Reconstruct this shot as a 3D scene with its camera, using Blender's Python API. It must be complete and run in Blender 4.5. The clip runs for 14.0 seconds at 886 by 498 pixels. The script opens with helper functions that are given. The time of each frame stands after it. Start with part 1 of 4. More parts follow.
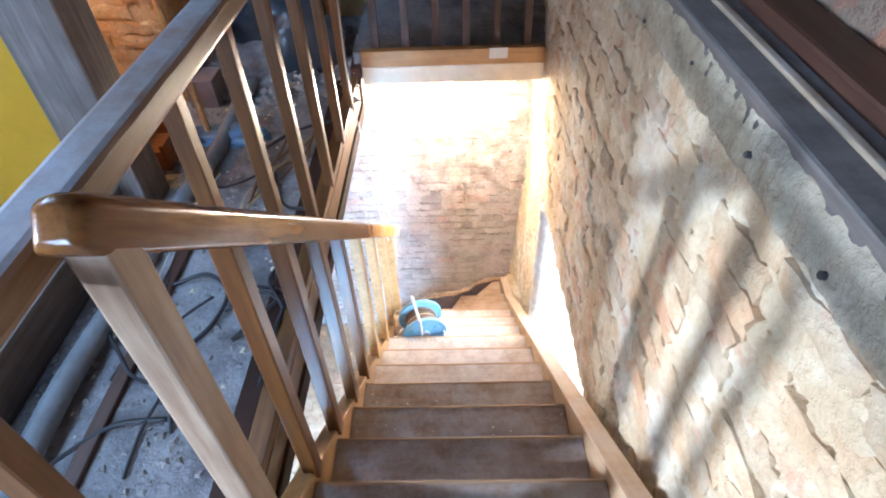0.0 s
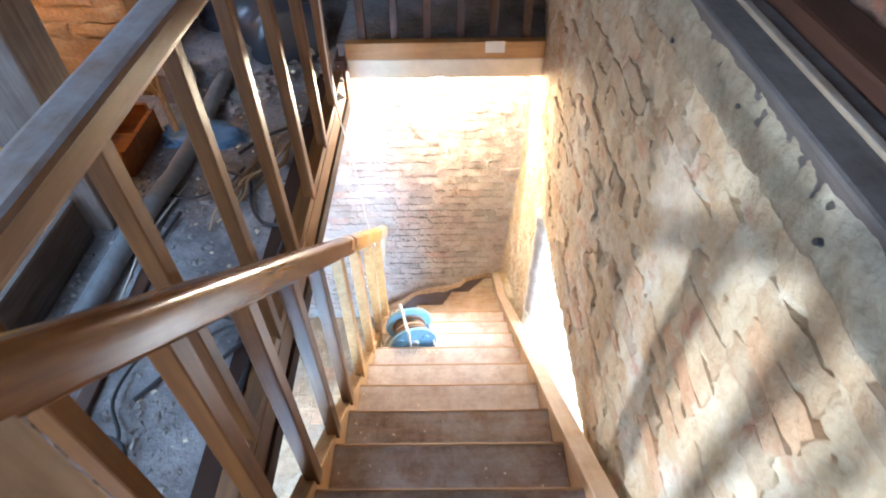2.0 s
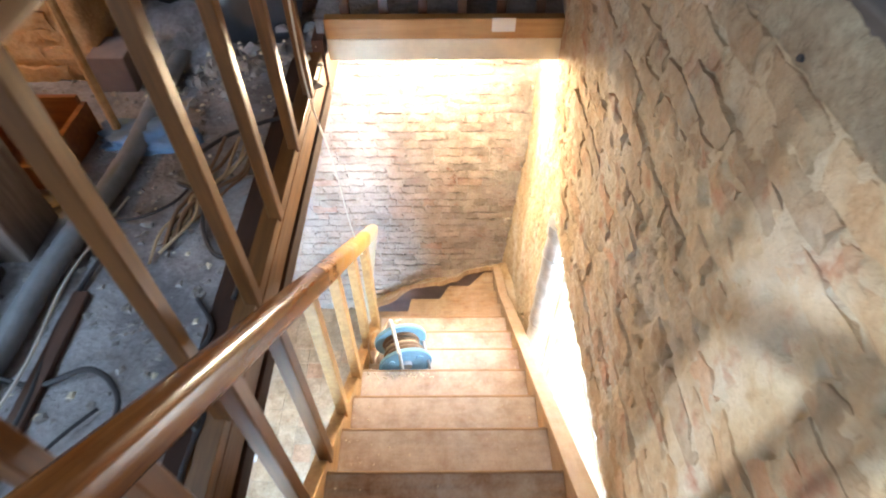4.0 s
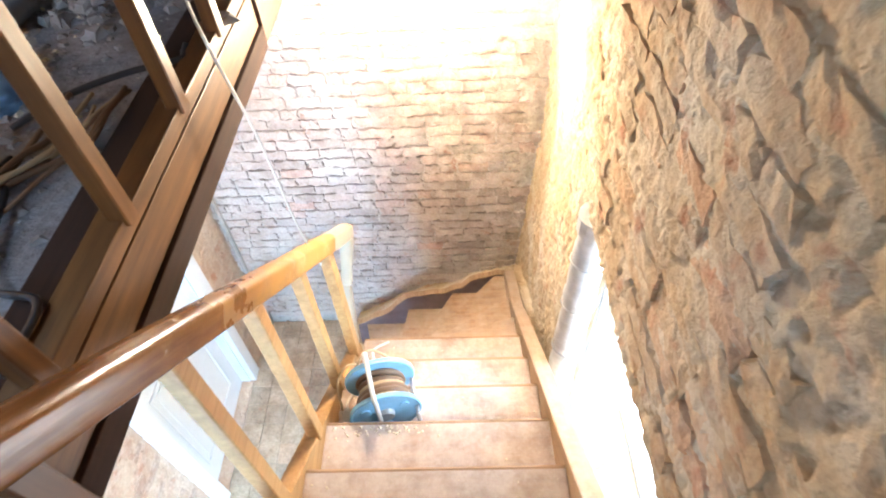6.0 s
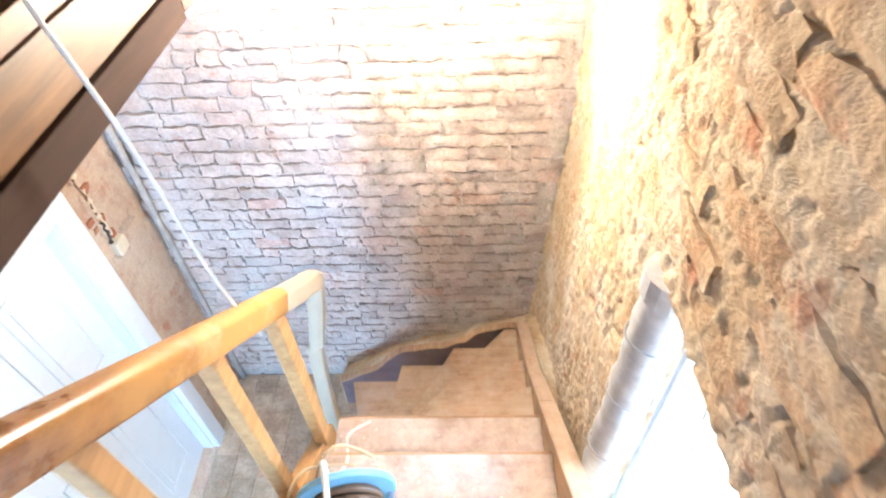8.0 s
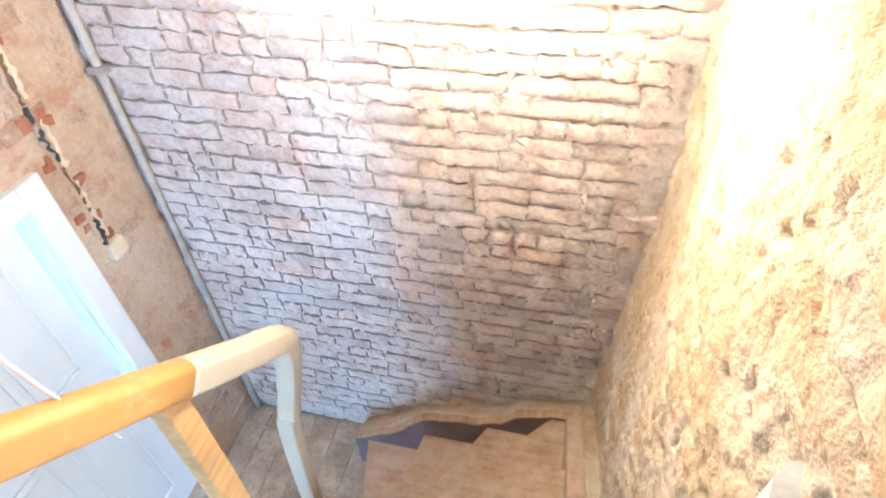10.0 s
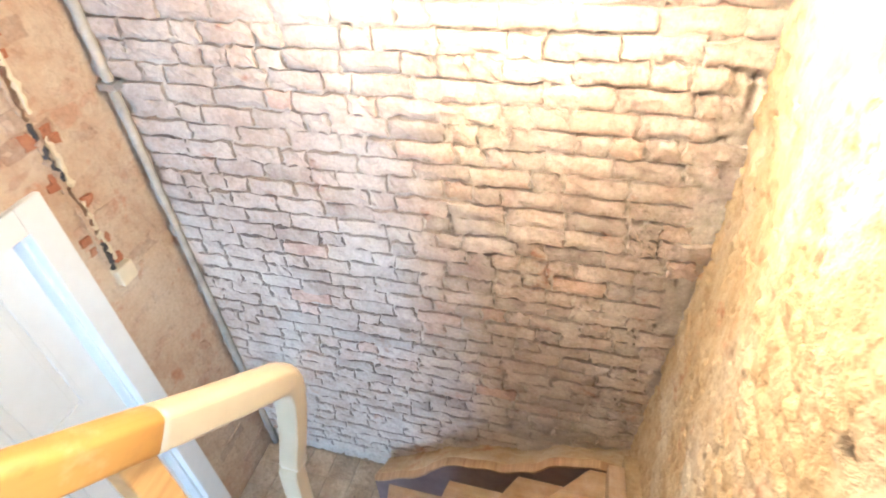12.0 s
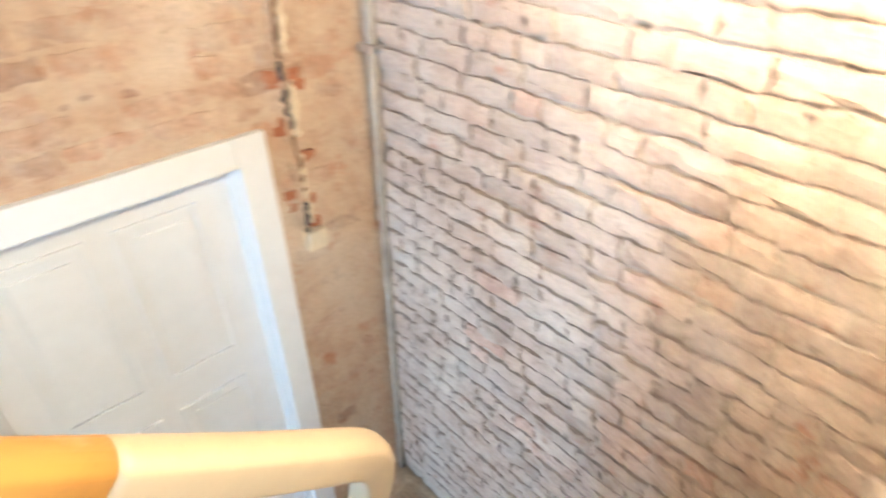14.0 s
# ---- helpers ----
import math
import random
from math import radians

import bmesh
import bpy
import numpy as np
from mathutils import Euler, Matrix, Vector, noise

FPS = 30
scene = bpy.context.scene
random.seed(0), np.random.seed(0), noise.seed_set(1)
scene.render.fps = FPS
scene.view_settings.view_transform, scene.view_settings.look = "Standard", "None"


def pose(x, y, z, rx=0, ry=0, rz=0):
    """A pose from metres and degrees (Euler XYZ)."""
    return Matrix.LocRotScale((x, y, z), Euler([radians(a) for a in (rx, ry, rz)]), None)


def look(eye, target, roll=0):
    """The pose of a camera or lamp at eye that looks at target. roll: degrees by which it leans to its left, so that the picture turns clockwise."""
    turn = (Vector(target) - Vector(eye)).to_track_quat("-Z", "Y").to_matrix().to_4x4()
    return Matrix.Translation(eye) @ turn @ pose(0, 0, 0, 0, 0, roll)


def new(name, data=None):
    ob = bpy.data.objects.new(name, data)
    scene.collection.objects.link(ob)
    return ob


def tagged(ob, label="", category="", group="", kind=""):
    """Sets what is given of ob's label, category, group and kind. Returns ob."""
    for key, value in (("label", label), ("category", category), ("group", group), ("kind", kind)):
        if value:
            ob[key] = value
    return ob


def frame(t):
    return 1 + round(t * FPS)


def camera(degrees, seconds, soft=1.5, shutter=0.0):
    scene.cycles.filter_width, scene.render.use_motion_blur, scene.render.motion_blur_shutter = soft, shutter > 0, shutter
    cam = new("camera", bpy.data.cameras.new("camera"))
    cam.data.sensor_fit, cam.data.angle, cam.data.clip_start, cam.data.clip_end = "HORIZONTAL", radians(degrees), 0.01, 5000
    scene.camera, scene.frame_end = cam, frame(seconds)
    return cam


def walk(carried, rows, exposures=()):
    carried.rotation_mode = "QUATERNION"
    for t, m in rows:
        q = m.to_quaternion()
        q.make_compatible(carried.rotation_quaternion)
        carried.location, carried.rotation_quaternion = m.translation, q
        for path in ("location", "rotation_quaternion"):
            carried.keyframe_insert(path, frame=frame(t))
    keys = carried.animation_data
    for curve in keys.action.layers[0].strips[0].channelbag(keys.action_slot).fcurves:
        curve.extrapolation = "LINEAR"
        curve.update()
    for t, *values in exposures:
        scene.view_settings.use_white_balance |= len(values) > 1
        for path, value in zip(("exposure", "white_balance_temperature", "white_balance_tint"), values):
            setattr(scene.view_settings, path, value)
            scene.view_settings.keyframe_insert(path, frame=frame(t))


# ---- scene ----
cam = camera(76.3, 14.0, soft=2.0, shutter=0.5)
PATH = [
    (0, (-0.021, -0.703, 1.556), (-0.064, 0.761, 0.193), -2.3),
    (0.5, (-0.034, -0.688, 1.55), (-0.066, 0.771, 0.181), -1.9),
    (1, (-0.067, -0.642, 1.549), (-0.049, 0.802, 0.166), -2.3),
    (1.5, (-0.057, -0.563, 1.525), (-0.019, 0.862, 0.121), -0.7),
    (2, (-0.024, -0.438, 1.547), (-0.033, 0.965, 0.122), -0.9),
    (2.5, (-0.007, -0.321, 1.536), (-0.07, 1.051, 0.082), -2.9),
    (3, (-0.065, -0.222, 1.558), (-0.095, 1.098, 0.056), -3.8),
    (3.5, (-0.064, -0.145, 1.542), (-0.045, 1.156, 0.023), -2.0),
    (4, (-0.025, 0.022, 1.409), (-0.023, 1.33, -0.103), -0.2),
    (6.5, (0.068, 0.683, 0.741), (0.023, 1.976, -0.784), -3.9),
    (7, (0.032, 0.803, 0.649), (0.013, 2.1, -0.873), -4.9),
    (7.5, (0.041, 0.901, 0.555), (0.026, 2.211, -0.957), -3.6),
    (8, (0.075, 1.037, 0.419), (0.015, 2.416, -1.028), -2.7),
    (10.5, (0.231, 1.585, 0.069), (-0.21, 2.985, -1.289), -3.0),
    (11, (0.225, 1.601, 0.057), (-0.259, 2.995, -1.293), -3.4),
    (11.5, (0.222, 1.6, 0.052), (-0.26, 2.993, -1.299), -4.1),
    (12, (0.2, 1.672, -0.04), (-0.294, 3.124, -1.324), -4.7),
    (12.5, (0.149, 1.795, -0.142), (-0.266, 3.235, -1.466), -5.2),
    (13, (0.121, 1.843, -0.154), (-0.205, 3.28, -1.507), -1.7),
    (13.5, (0.102, 1.961, -0.262), (-0.546, 3.404, -1.487), -1.9),
    (14, (0.059, 2.042, -0.278), (-1.137, 3.158, -1.429), -0.1),
]
walk(cam, [(t, look(eye, target, roll)) for t, eye, target, roll in PATH],
     exposures=[(0, 0.52, 5620, 10), (2.0, 0.44, 5980, 10), (3.0, 0.36, 6300, 10), (4.0, 0.28, 6750, 10), (6.5, 0.25, 6050, 10), (7.5, 0.15, 5780, 10), (8.2, 0.06, 5700, 10),
                (10.5, -0.2, 5600, 10), (11, -0.2, 5700, 10), (11.5, -0.22, 5950, 10), (12, -0.24, 6450, 10), (13, -0.24, 6400, 10), (14, -0.42, 6950, 10)])

# ---------------------------------------------------------------- light
world = bpy.data.worlds.new("sky")
scene.world = world
world.use_nodes = True
wn = world.node_tree
bg = wn.nodes["Background"]
sky = wn.nodes.new("ShaderNodeTexSky")
sky.sky_type, sky.sun_disc = "NISHITA", False
sky.sun_elevation, sky.sun_rotation = radians(35), radians(250)
wn.links.new(sky.outputs[0], bg.inputs[0])
bg.inputs[1].default_value = 0.15


def lamp(name, kind, m, power, color, **kw):
    data = bpy.data.lights.new(name, kind)
    data.energy, data.color = power, color
    for key, value in kw.items():
        if key == "size": data.size = value
        if key == "size_y": data.shape, data.size_y = "RECTANGLE", value
        if key == "radius": data.shadow_soft_size = value
        if key == "angle": data.angle = value
    ob = new(name, data)
    ob.matrix_world = m
    return ob


LAMP = (-0.05, 2.66, -0.12)
lamp("bulb_light", "POINT", pose(*LAMP), 150, (1.0, 0.83, 0.59), radius=0.06)
lamp("stair_window_light", "AREA", look((2.2, 0.9, -0.1), (-0.6, 1.9, -1.8)), 460, (0.62, 0.81, 1.0), size=1.4, size_y=1.8)
lamp("hall_window_light", "AREA", look((-1.05, -1.42, -1.35), (-1.0, 2.5, -1.9)), 255, (0.42, 0.68, 1.0), size=0.8, size_y=1.2)
lamp("attic_window_light", "AREA", look((-5.4, -1.55, 1.85), (0.5, 0.0, 0.5)), 1380, (0.74, 0.86, 1.0), size=0.30, size_y=0.55)
# added blue fill from behind the view, to brighten the attic floor
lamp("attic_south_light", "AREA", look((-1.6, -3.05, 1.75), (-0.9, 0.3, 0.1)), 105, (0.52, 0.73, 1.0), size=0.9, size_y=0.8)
lamp("skylight_light", "AREA", look((-2.2, 0.6, 2.78), (-1.7, 0.7, 0.1)), 54, (0.52, 0.73, 1.0), size=0.75, size_y=0.9)
lamp("attic_lamp_light", "POINT", pose(-2.1, 1.75, 1.1), 20, (1.0, 0.56, 0.17), radius=0.06)

# ---------------------------------------------------------------- materials


def nodes_of(name):
    m = bpy.data.materials.new(name)
    m.use_nodes = True
    t = m.node_tree
    return m, t, t.nodes["Principled BSDF"]


def noise_node(t, scale, detail=6, rough=0.6, coord=None, stretch=None):
    n = t.nodes.new("ShaderNodeTexNoise")
    n.inputs["Scale"].default_value, n.inputs["Detail"].default_value, n.inputs["Roughness"].default_value = scale, detail, rough
    if coord is None:
        coord = t.nodes.new("ShaderNodeTexCoord").outputs["Object"]
    if stretch:
        mp = t.nodes.new("ShaderNodeMapping")
        mp.inputs["Scale"].default_value = stretch
        t.links.new(coord, mp.inputs[0])
        coord = mp.outputs[0]
    t.links.new(coord, n.inputs["Vector"])
    return n.outputs["Fac"]


def ramp_node(t, fac, stops):
    r = t.nodes.new("ShaderNodeValToRGB")
    e = r.color_ramp.elements
    e[0].position, e[1].position = stops[0][0], stops[-1][0]
    for p, c in stops[1:-1]:
        e.new(p)
    for el, (p, c) in zip(sorted(e, key=lambda q: q.position), stops):
        el.color = (*c, 1) if len(c) == 3 else c
    t.links.new(fac, r.inputs[0])
    return r.outputs[0]


def mix_node(t, fac, a, b, mode="MIX"):
    n = t.nodes.new("ShaderNodeMix")
    n.data_type, n.blend_type = "RGBA", mode
    for sock, v in ((n.inputs[0], fac), (n.inputs[6], a), (n.inputs[7], b)):
        if isinstance(v, (int, float)): sock.default_value = v
        elif isinstance(v, tuple): sock.default_value = (*v, 1)
        else: t.links.new(v, sock)
    return n.outputs[2]


def bump_node(t, bsdf, height, strength, distance):
    b = t.nodes.new("ShaderNodeBump")
    b.inputs["Strength"].default_value, b.inputs["Distance"].default_value = strength, distance
    t.links.new(height, b.inputs["Height"])
    t.links.new(b.outputs[0], bsdf.inputs["Normal"])


def world_coord(t):
    return t.nodes.new("ShaderNodeNewGeometry").outputs["Position"]


def masonry(name, brick, mortar, lime, red_amount=0.5, lime_amount=0.5, random_tint=True, grit=1.0):
    """Old bare masonry: brick body, lime smears, dust, with relief."""
    m, t, b = nodes_of(name)
    pos = world_coord(t)
    big = noise_node(t, 2.2, 5, 0.6, pos)
    mid = noise_node(t, 9, 6, 0.65, pos)
    fine = noise_node(t, 60, 5, 0.7, pos)
    col = mix_node(t, ramp_node(t, mid, [(0.40, (0, 0, 0)), (0.62, (1, 1, 1))]), brick, mortar)
    smear = ramp_node(t, big, [(0.62 - 0.3 * lime_amount, (0, 0, 0)), (0.85 - 0.3 * lime_amount, (1, 1, 1))])
    col = mix_node(t, smear, col, lime)
    red = ramp_node(t, noise_node(t, 8.5, 6, 0.6, pos), [(0.66 - 0.1 * red_amount, (0, 0, 0)), (0.80 - 0.1 * red_amount, (0.75, 0.75, 0.75))])
    col = mix_node(t, red, col, (0.42, 0.16, 0.085))
    col = mix_node(t, 0.35 * grit, col, ramp_node(t, fine, [(0.32, (0.3, 0.28, 0.26)), (0.62, (1, 1, 1))]), "MULTIPLY")
    col = mix_node(t, 0.45 * grit, col, ramp_node(t, noise_node(t, 24, 4, 0.65, pos), [(0.27, (0.25, 0.2, 0.17)), (0.38, (1, 1, 1))]), "MULTIPLY")
    if random_tint:
        rnd = t.nodes.new("ShaderNodeObjectInfo").outputs["Random"]
        col = mix_node(t, 0.5, col, ramp_node(t, rnd, [(0, (0.55, 0.52, 0.52)), (0.5, (0.95, 0.92, 0.88)), (0.93, (1, 0.93, 0.87)), (1, (1, 0.62, 0.48))]), "MULTIPLY")
    t.links.new(col, b.inputs["Base Color"])
    b.inputs["Roughness"].default_value = 0.92
    add = t.nodes.new("ShaderNodeMath")
    add.operation = "MULTIPLY_ADD"
    add.inputs[1].default_value = 3.0
    t.links.new(noise_node(t, 22, 5, 0.6, pos), add.inputs[0])
    t.links.new(fine, add.inputs[2])
    bump_node(t, b, add.outputs[0], 0.8, 0.008)
    return m


def wood(name, dark, light, rough=0.5, dust=0.0, dust_color=(0.42, 0.43, 0.45), axis="y", scale=1.0, slope=0.0):
    m, t, b = nodes_of(name)
    obj = t.nodes.new("ShaderNodeTexCoord").outputs["Object"]
    if slope:
        turn = t.nodes.new("ShaderNodeVectorRotate")
        turn.rotation_type, turn.inputs["Angle"].default_value = "X_AXIS", radians(slope)
        t.links.new(obj, turn.inputs["Vector"])
        obj = turn.outputs[0]
    st = {"x": (1.2, 18, 18), "y": (18, 1.2, 18), "z": (18, 18, 1.2)}[axis]
    grain = noise_node(t, 2.4 * scale, 7, 0.65, obj, st)
    wear = noise_node(t, 7, 5, 0.6, obj)
    col = ramp_node(t, grain, [(0.3, dark), (0.7, light)])
    col = mix_node(t, 0.5, col, ramp_node(t, wear, [(0.3, (0.5, 0.48, 0.46)), (0.7, (1, 1, 1))]), "MULTIPLY")
    if dust:
        pos = world_coord(t)
        up = t.nodes.new("ShaderNodeSeparateXYZ")
        t.links.new(t.nodes.new("ShaderNodeNewGeometry").outputs["Normal"], up.inputs[0])
        patch = ramp_node(t, noise_node(t, 5.5, 10, 0.78, pos), [(0.55 - 0.4 * dust, (0, 0, 0)), (0.95 - 0.25 * dust, (1, 1, 1))])
        mul = t.nodes.new("ShaderNodeMath")
        mul.operation, mul.use_clamp = "MULTIPLY", True
        t.links.new(patch, mul.inputs[0]); t.links.new(up.outputs[2], mul.inputs[1])
        col = mix_node(t, mul.outputs[0], col, dust_color)
        ro = t.nodes.new("ShaderNodeMath")
        ro.operation, ro.inputs[1].default_value = "MULTIPLY_ADD", 0.9 - rough
        ro.inputs[2].default_value = rough
        t.links.new(mul.outputs[0], ro.inputs[0])
        t.links.new(ro.outputs[0], b.inputs["Roughness"])
    else:
        b.inputs["Roughness"].default_value = rough
    t.links.new(col, b.inputs["Base Color"])
    bump_node(t, b, grain, 0.25, 0.003)
    return m


def paint(name, color, rough=0.5, metal=0.0, var=0.25, scale=12, bump=0.15):
    m, t, b = nodes_of(name)
    n = noise_node(t, scale, 6, 0.65)
    t.links.new(mix_node(t, var, color, ramp_node(t, n, [(0.3, (0.35, 0.33, 0.31)), (0.65, (1, 1, 1))]), "MULTIPLY"), b.inputs["Base Color"])
    b.inputs["Roughness"].default_value, b.inputs["Metallic"].default_value = rough, metal
    bump_node(t, b, n, bump, 0.004)
    return m


def worn_rail():
    """Brown varnish, rubbed through to yellow wood with pale scuffs towards the lower end of the rail."""
    m = wood("varnished_rail_wood", (0.12, 0.042, 0.011), (0.29, 0.120, 0.036), 0.2, axis="y", slope=41)
    t = m.node_tree
    b = t.nodes["Principled BSDF"]
    base = b.inputs["Base Color"].links[0].from_socket
    pos = world_coord(t)
    split = t.nodes.new("ShaderNodeSeparateXYZ")
    t.links.new(pos, split.inputs[0])
    lower = t.nodes.new("ShaderNodeMapRange")
    lower.inputs["From Min"].default_value, lower.inputs["From Max"].default_value = 0.7, 1.5
    lower.inputs["To Min"].default_value, lower.inputs["To Max"].default_value = -0.42, 0.16
    t.links.new(split.outputs[1], lower.inputs["Value"])
    add = t.nodes.new("ShaderNodeMath")
    t.links.new(noise_node(t, 6, 6, 0.65, pos, (1.6, 0.8, 1.2)), add.inputs[0])
    t.links.new(lower.outputs[0], add.inputs[1])
    worn = ramp_node(t, add.outputs[0], [(0.40, (0, 0, 0)), (0.66, (0.9, 0.9, 0.9))])
    more = t.nodes.new("ShaderNodeMath")
    t.links.new(noise_node(t, 9, 7, 0.7, pos), more.inputs[0])
    t.links.new(lower.outputs[0], more.inputs[1])
    pale = ramp_node(t, more.outputs[0], [(0.70, (0, 0, 0)), (0.88, (0.6, 0.6, 0.6))])
    col = mix_node(t, worn, base, (0.46, 0.245, 0.07))
    t.links.new(mix_node(t, pale, col, (0.56, 0.43, 0.27)), b.inputs["Base Color"])
    rough = t.nodes.new("ShaderNodeMapRange")
    rough.inputs["To Min"].default_value, rough.inputs["To Max"].default_value = 0.2, 0.55
    t.links.new(worn, rough.inputs["Value"])
    t.links.new(rough.outputs[0], b.inputs["Roughness"])
    return m


M_FAR = masonry("far_wall_brick", (0.49, 0.40, 0.355), (0.59, 0.525, 0.485), (0.66, 0.625, 0.60), 0.45, 0.5, True, 0.8)
M_FARJ = masonry("far_wall_mortar", (0.46, 0.405, 0.36), (0.58, 0.525, 0.475), (0.65, 0.61, 0.575), -0.3, 0.5, False, 0.8)
M_SIDE = masonry("side_wall_brick", (0.47, 0.31, 0.175), (0.55, 0.415, 0.26), (0.63, 0.55, 0.44), 0.95, 0.42, True, 0.7)
M_SIDEJ = masonry("side_wall_plaster", (0.46, 0.325, 0.19), (0.54, 0.425, 0.28), (0.62, 0.55, 0.45), 0.75, 0.48, False, 0.55)
M_LEFT = masonry("left_wall_render", (0.48, 0.345, 0.255), (0.54, 0.435, 0.345), (0.59, 0.50, 0.41), 0.55, 0.5, False, 0.6)
M_LEFTB = masonry("left_wall_brick", (0.48, 0.32, 0.24), (0.55, 0.44, 0.36), (0.62, 0.54, 0.46), 0.85, 0.55)
M_ATTIC = masonry("attic_brick", (0.46, 0.27, 0.12), (0.54, 0.36, 0.19), (0.58, 0.43, 0.27), 0.0, 0.3)
M_RUBBLE_FLOOR = masonry("dusty_floor", (0.16, 0.15, 0.16), (0.29, 0.28, 0.295), (0.39, 0.38, 0.395), -0.2, 0.5, False)
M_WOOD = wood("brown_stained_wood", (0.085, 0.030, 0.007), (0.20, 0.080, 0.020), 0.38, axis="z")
M_RAIL = worn_rail()
M_RAIL_DUSTY = wood("dusty_rail_wood", (0.16, 0.075, 0.03), (0.28, 0.14, 0.06), 0.42, 0.72, (0.44, 0.48, 0.55))
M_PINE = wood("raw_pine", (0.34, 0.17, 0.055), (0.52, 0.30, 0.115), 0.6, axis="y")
M_PINE_X = wood("trimmer_pine", (0.40, 0.2, 0.07), (0.52, 0.3, 0.12), 0.55, axis="x")
M_FASCIA = wood("fascia_wood", (0.075, 0.029, 0.007), (0.19, 0.083, 0.022), 0.5, axis="y")
M_CRATE = wood("orange_crate_wood", (0.17, 0.05, 0.012), (0.32, 0.115, 0.028), 0.6, axis="x")
M_SKIRT = wood("red_brown_skirt", (0.022, 0.007, 0.003), (0.042, 0.014, 0.006), 0.9)
M_DARKWOOD = wood("dark_stained_wood", (0.05, 0.02, 0.012), (0.10, 0.042, 0.025), 0.5)
M_TREAD = wood("worn_tread_wood", (0.13, 0.055, 0.022), (0.27, 0.135, 0.062), 0.34, 0.52, (0.50, 0.48, 0.48), axis="x")
# real dust, made thicker and paler to carry the stair window's light
M_TREAD_DUST_LIT = wood("dusty_window_lit_tread", (0.20, 0.10, 0.045), (0.36, 0.20, 0.10), 0.55, 0.8, (0.66, 0.60, 0.57), axis="x")
M_TREAD_WINDER = wood("winder_tread_wood", (0.26, 0.14, 0.065), (0.42, 0.26, 0.14), 0.5, 0.5, (0.50, 0.41, 0.33), axis="x")
M_POSTPALE = wood("worn_pale_post", (0.24, 0.135, 0.075), (0.46, 0.33, 0.23), 0.5, axis="z")
M_NOSE = wood("worn_nosing_wood", (0.30, 0.17, 0.09), (0.50, 0.34, 0.21), 0.5, axis="x")
M_RISER = wood("riser_wood", (0.30, 0.15, 0.06), (0.45, 0.26, 0.12), 0.5, axis="x")
M_STRING = wood("string_wood", (0.38, 0.23, 0.12), (0.54, 0.36, 0.21), 0.5, 0.55, (0.62, 0.53, 0.47), slope=39)
M_STRIP = masonry("yellow_mortar", (0.30, 0.22, 0.14), (0.42, 0.34, 0.23), (0.50, 0.44, 0.35), -0.2, 0.35, False)
M_UPPER = masonry("upper_brick", (0.17, 0.10, 0.07), (0.24, 0.19, 0.14), (0.30, 0.24, 0.19), 1.6, 0.25)
M_LATH = wood("split_lath_wood", (0.19, 0.125, 0.075), (0.42, 0.31, 0.21), 0.8, 0.5, (0.55, 0.5, 0.45))
M_STRING_DARK = paint("plum_string_paint", (0.16, 0.115, 0.12), 0.55, var=0.5, scale=8)
M_GREYTIMBER = wood("grey_old_timber", (0.065, 0.05, 0.042), (0.17, 0.135, 0.115), 0.85, 0.6, (0.27, 0.25, 0.24))
M_POST = wood("weathered_post_timber", (0.14, 0.10, 0.08), (0.30, 0.25, 0.22), 0.8, axis="z")
M_WHITE = paint("white_door_paint", (0.69, 0.725, 0.76), 0.35, var=0.08)
M_PALEBLUE = paint("pale_grey_paint", (0.41, 0.345, 0.25), 0.4, var=0.15, scale=9)
M_TRIMWHITE = paint("cream_board_paint", (0.68, 0.60, 0.46), 0.6, var=0.25)
M_BLUE = paint("blue_plastic", (0.22, 0.46, 0.66), 0.38, var=0.35)
M_METAL = paint("galvanised_metal", (0.55, 0.56, 0.57), 0.35, 0.85, var=0.3)
M_FOIL = paint("pipe_insulation", (0.60, 0.60, 0.60), 0.4, 0.0, var=0.55, scale=14, bump=0.9)
M_CABLE_BROWN = paint("brown_cable", (0.16, 0.09, 0.05), 0.5)
M_CABLE_TAN = paint("tan_cable", (0.42, 0.31, 0.19), 0.5)
M_METAL_PALE = paint("pale_painted_metal", (0.66, 0.69, 0.70), 0.35, 0.2, var=0.2)
# black for real cables, and for shade drawn in nail holes and chase
M_CABLE_HOLE_BLACK = paint("black_cable_and_hole_shade", (0.03, 0.03, 0.035), 0.5)
M_CABLE_WHITE = paint("white_cable", (0.6, 0.56, 0.5), 0.5)
M_ORANGE = paint("orange_plastic", (0.6, 0.2, 0.03), 0.4)
M_GREYPIPE = paint("grey_plastic_pipe", (0.21, 0.225, 0.25), 0.5, var=0.5)
M_CONDUIT = paint("mortar_smeared_conduit", (0.42, 0.39, 0.35), 0.75, var=0.6, scale=9, bump=0.5)
M_YELLOW = paint("yellow_board", (0.62, 0.33, 0.012), 0.6, var=0.15)
M_BLUEBAG = paint("blue_plastic_sheet", (0.12, 0.22, 0.36), 0.45, var=0.5)
M_BLACKBAG = paint("dark_plastic_sack", (0.035, 0.045, 0.06), 0.3, var=0.4)
M_PLASTER = paint("old_plaster", (0.5, 0.46, 0.42), 0.9, var=0.5, scale=4)
M_REDCHIP = masonry("red_brick_chip", (0.36, 0.13, 0.07), (0.42, 0.20, 0.12), (0.5, 0.36, 0.27), 0.6, 0.1, False)
M_CHIP = paint("plaster_chips", (0.30, 0.285, 0.28), 0.9, var=0.5, scale=30)
M_TILE = masonry("floor_tile", (0.38, 0.29, 0.205), (0.53, 0.42, 0.31), (0.58, 0.49, 0.39), 0.0, 0.4)
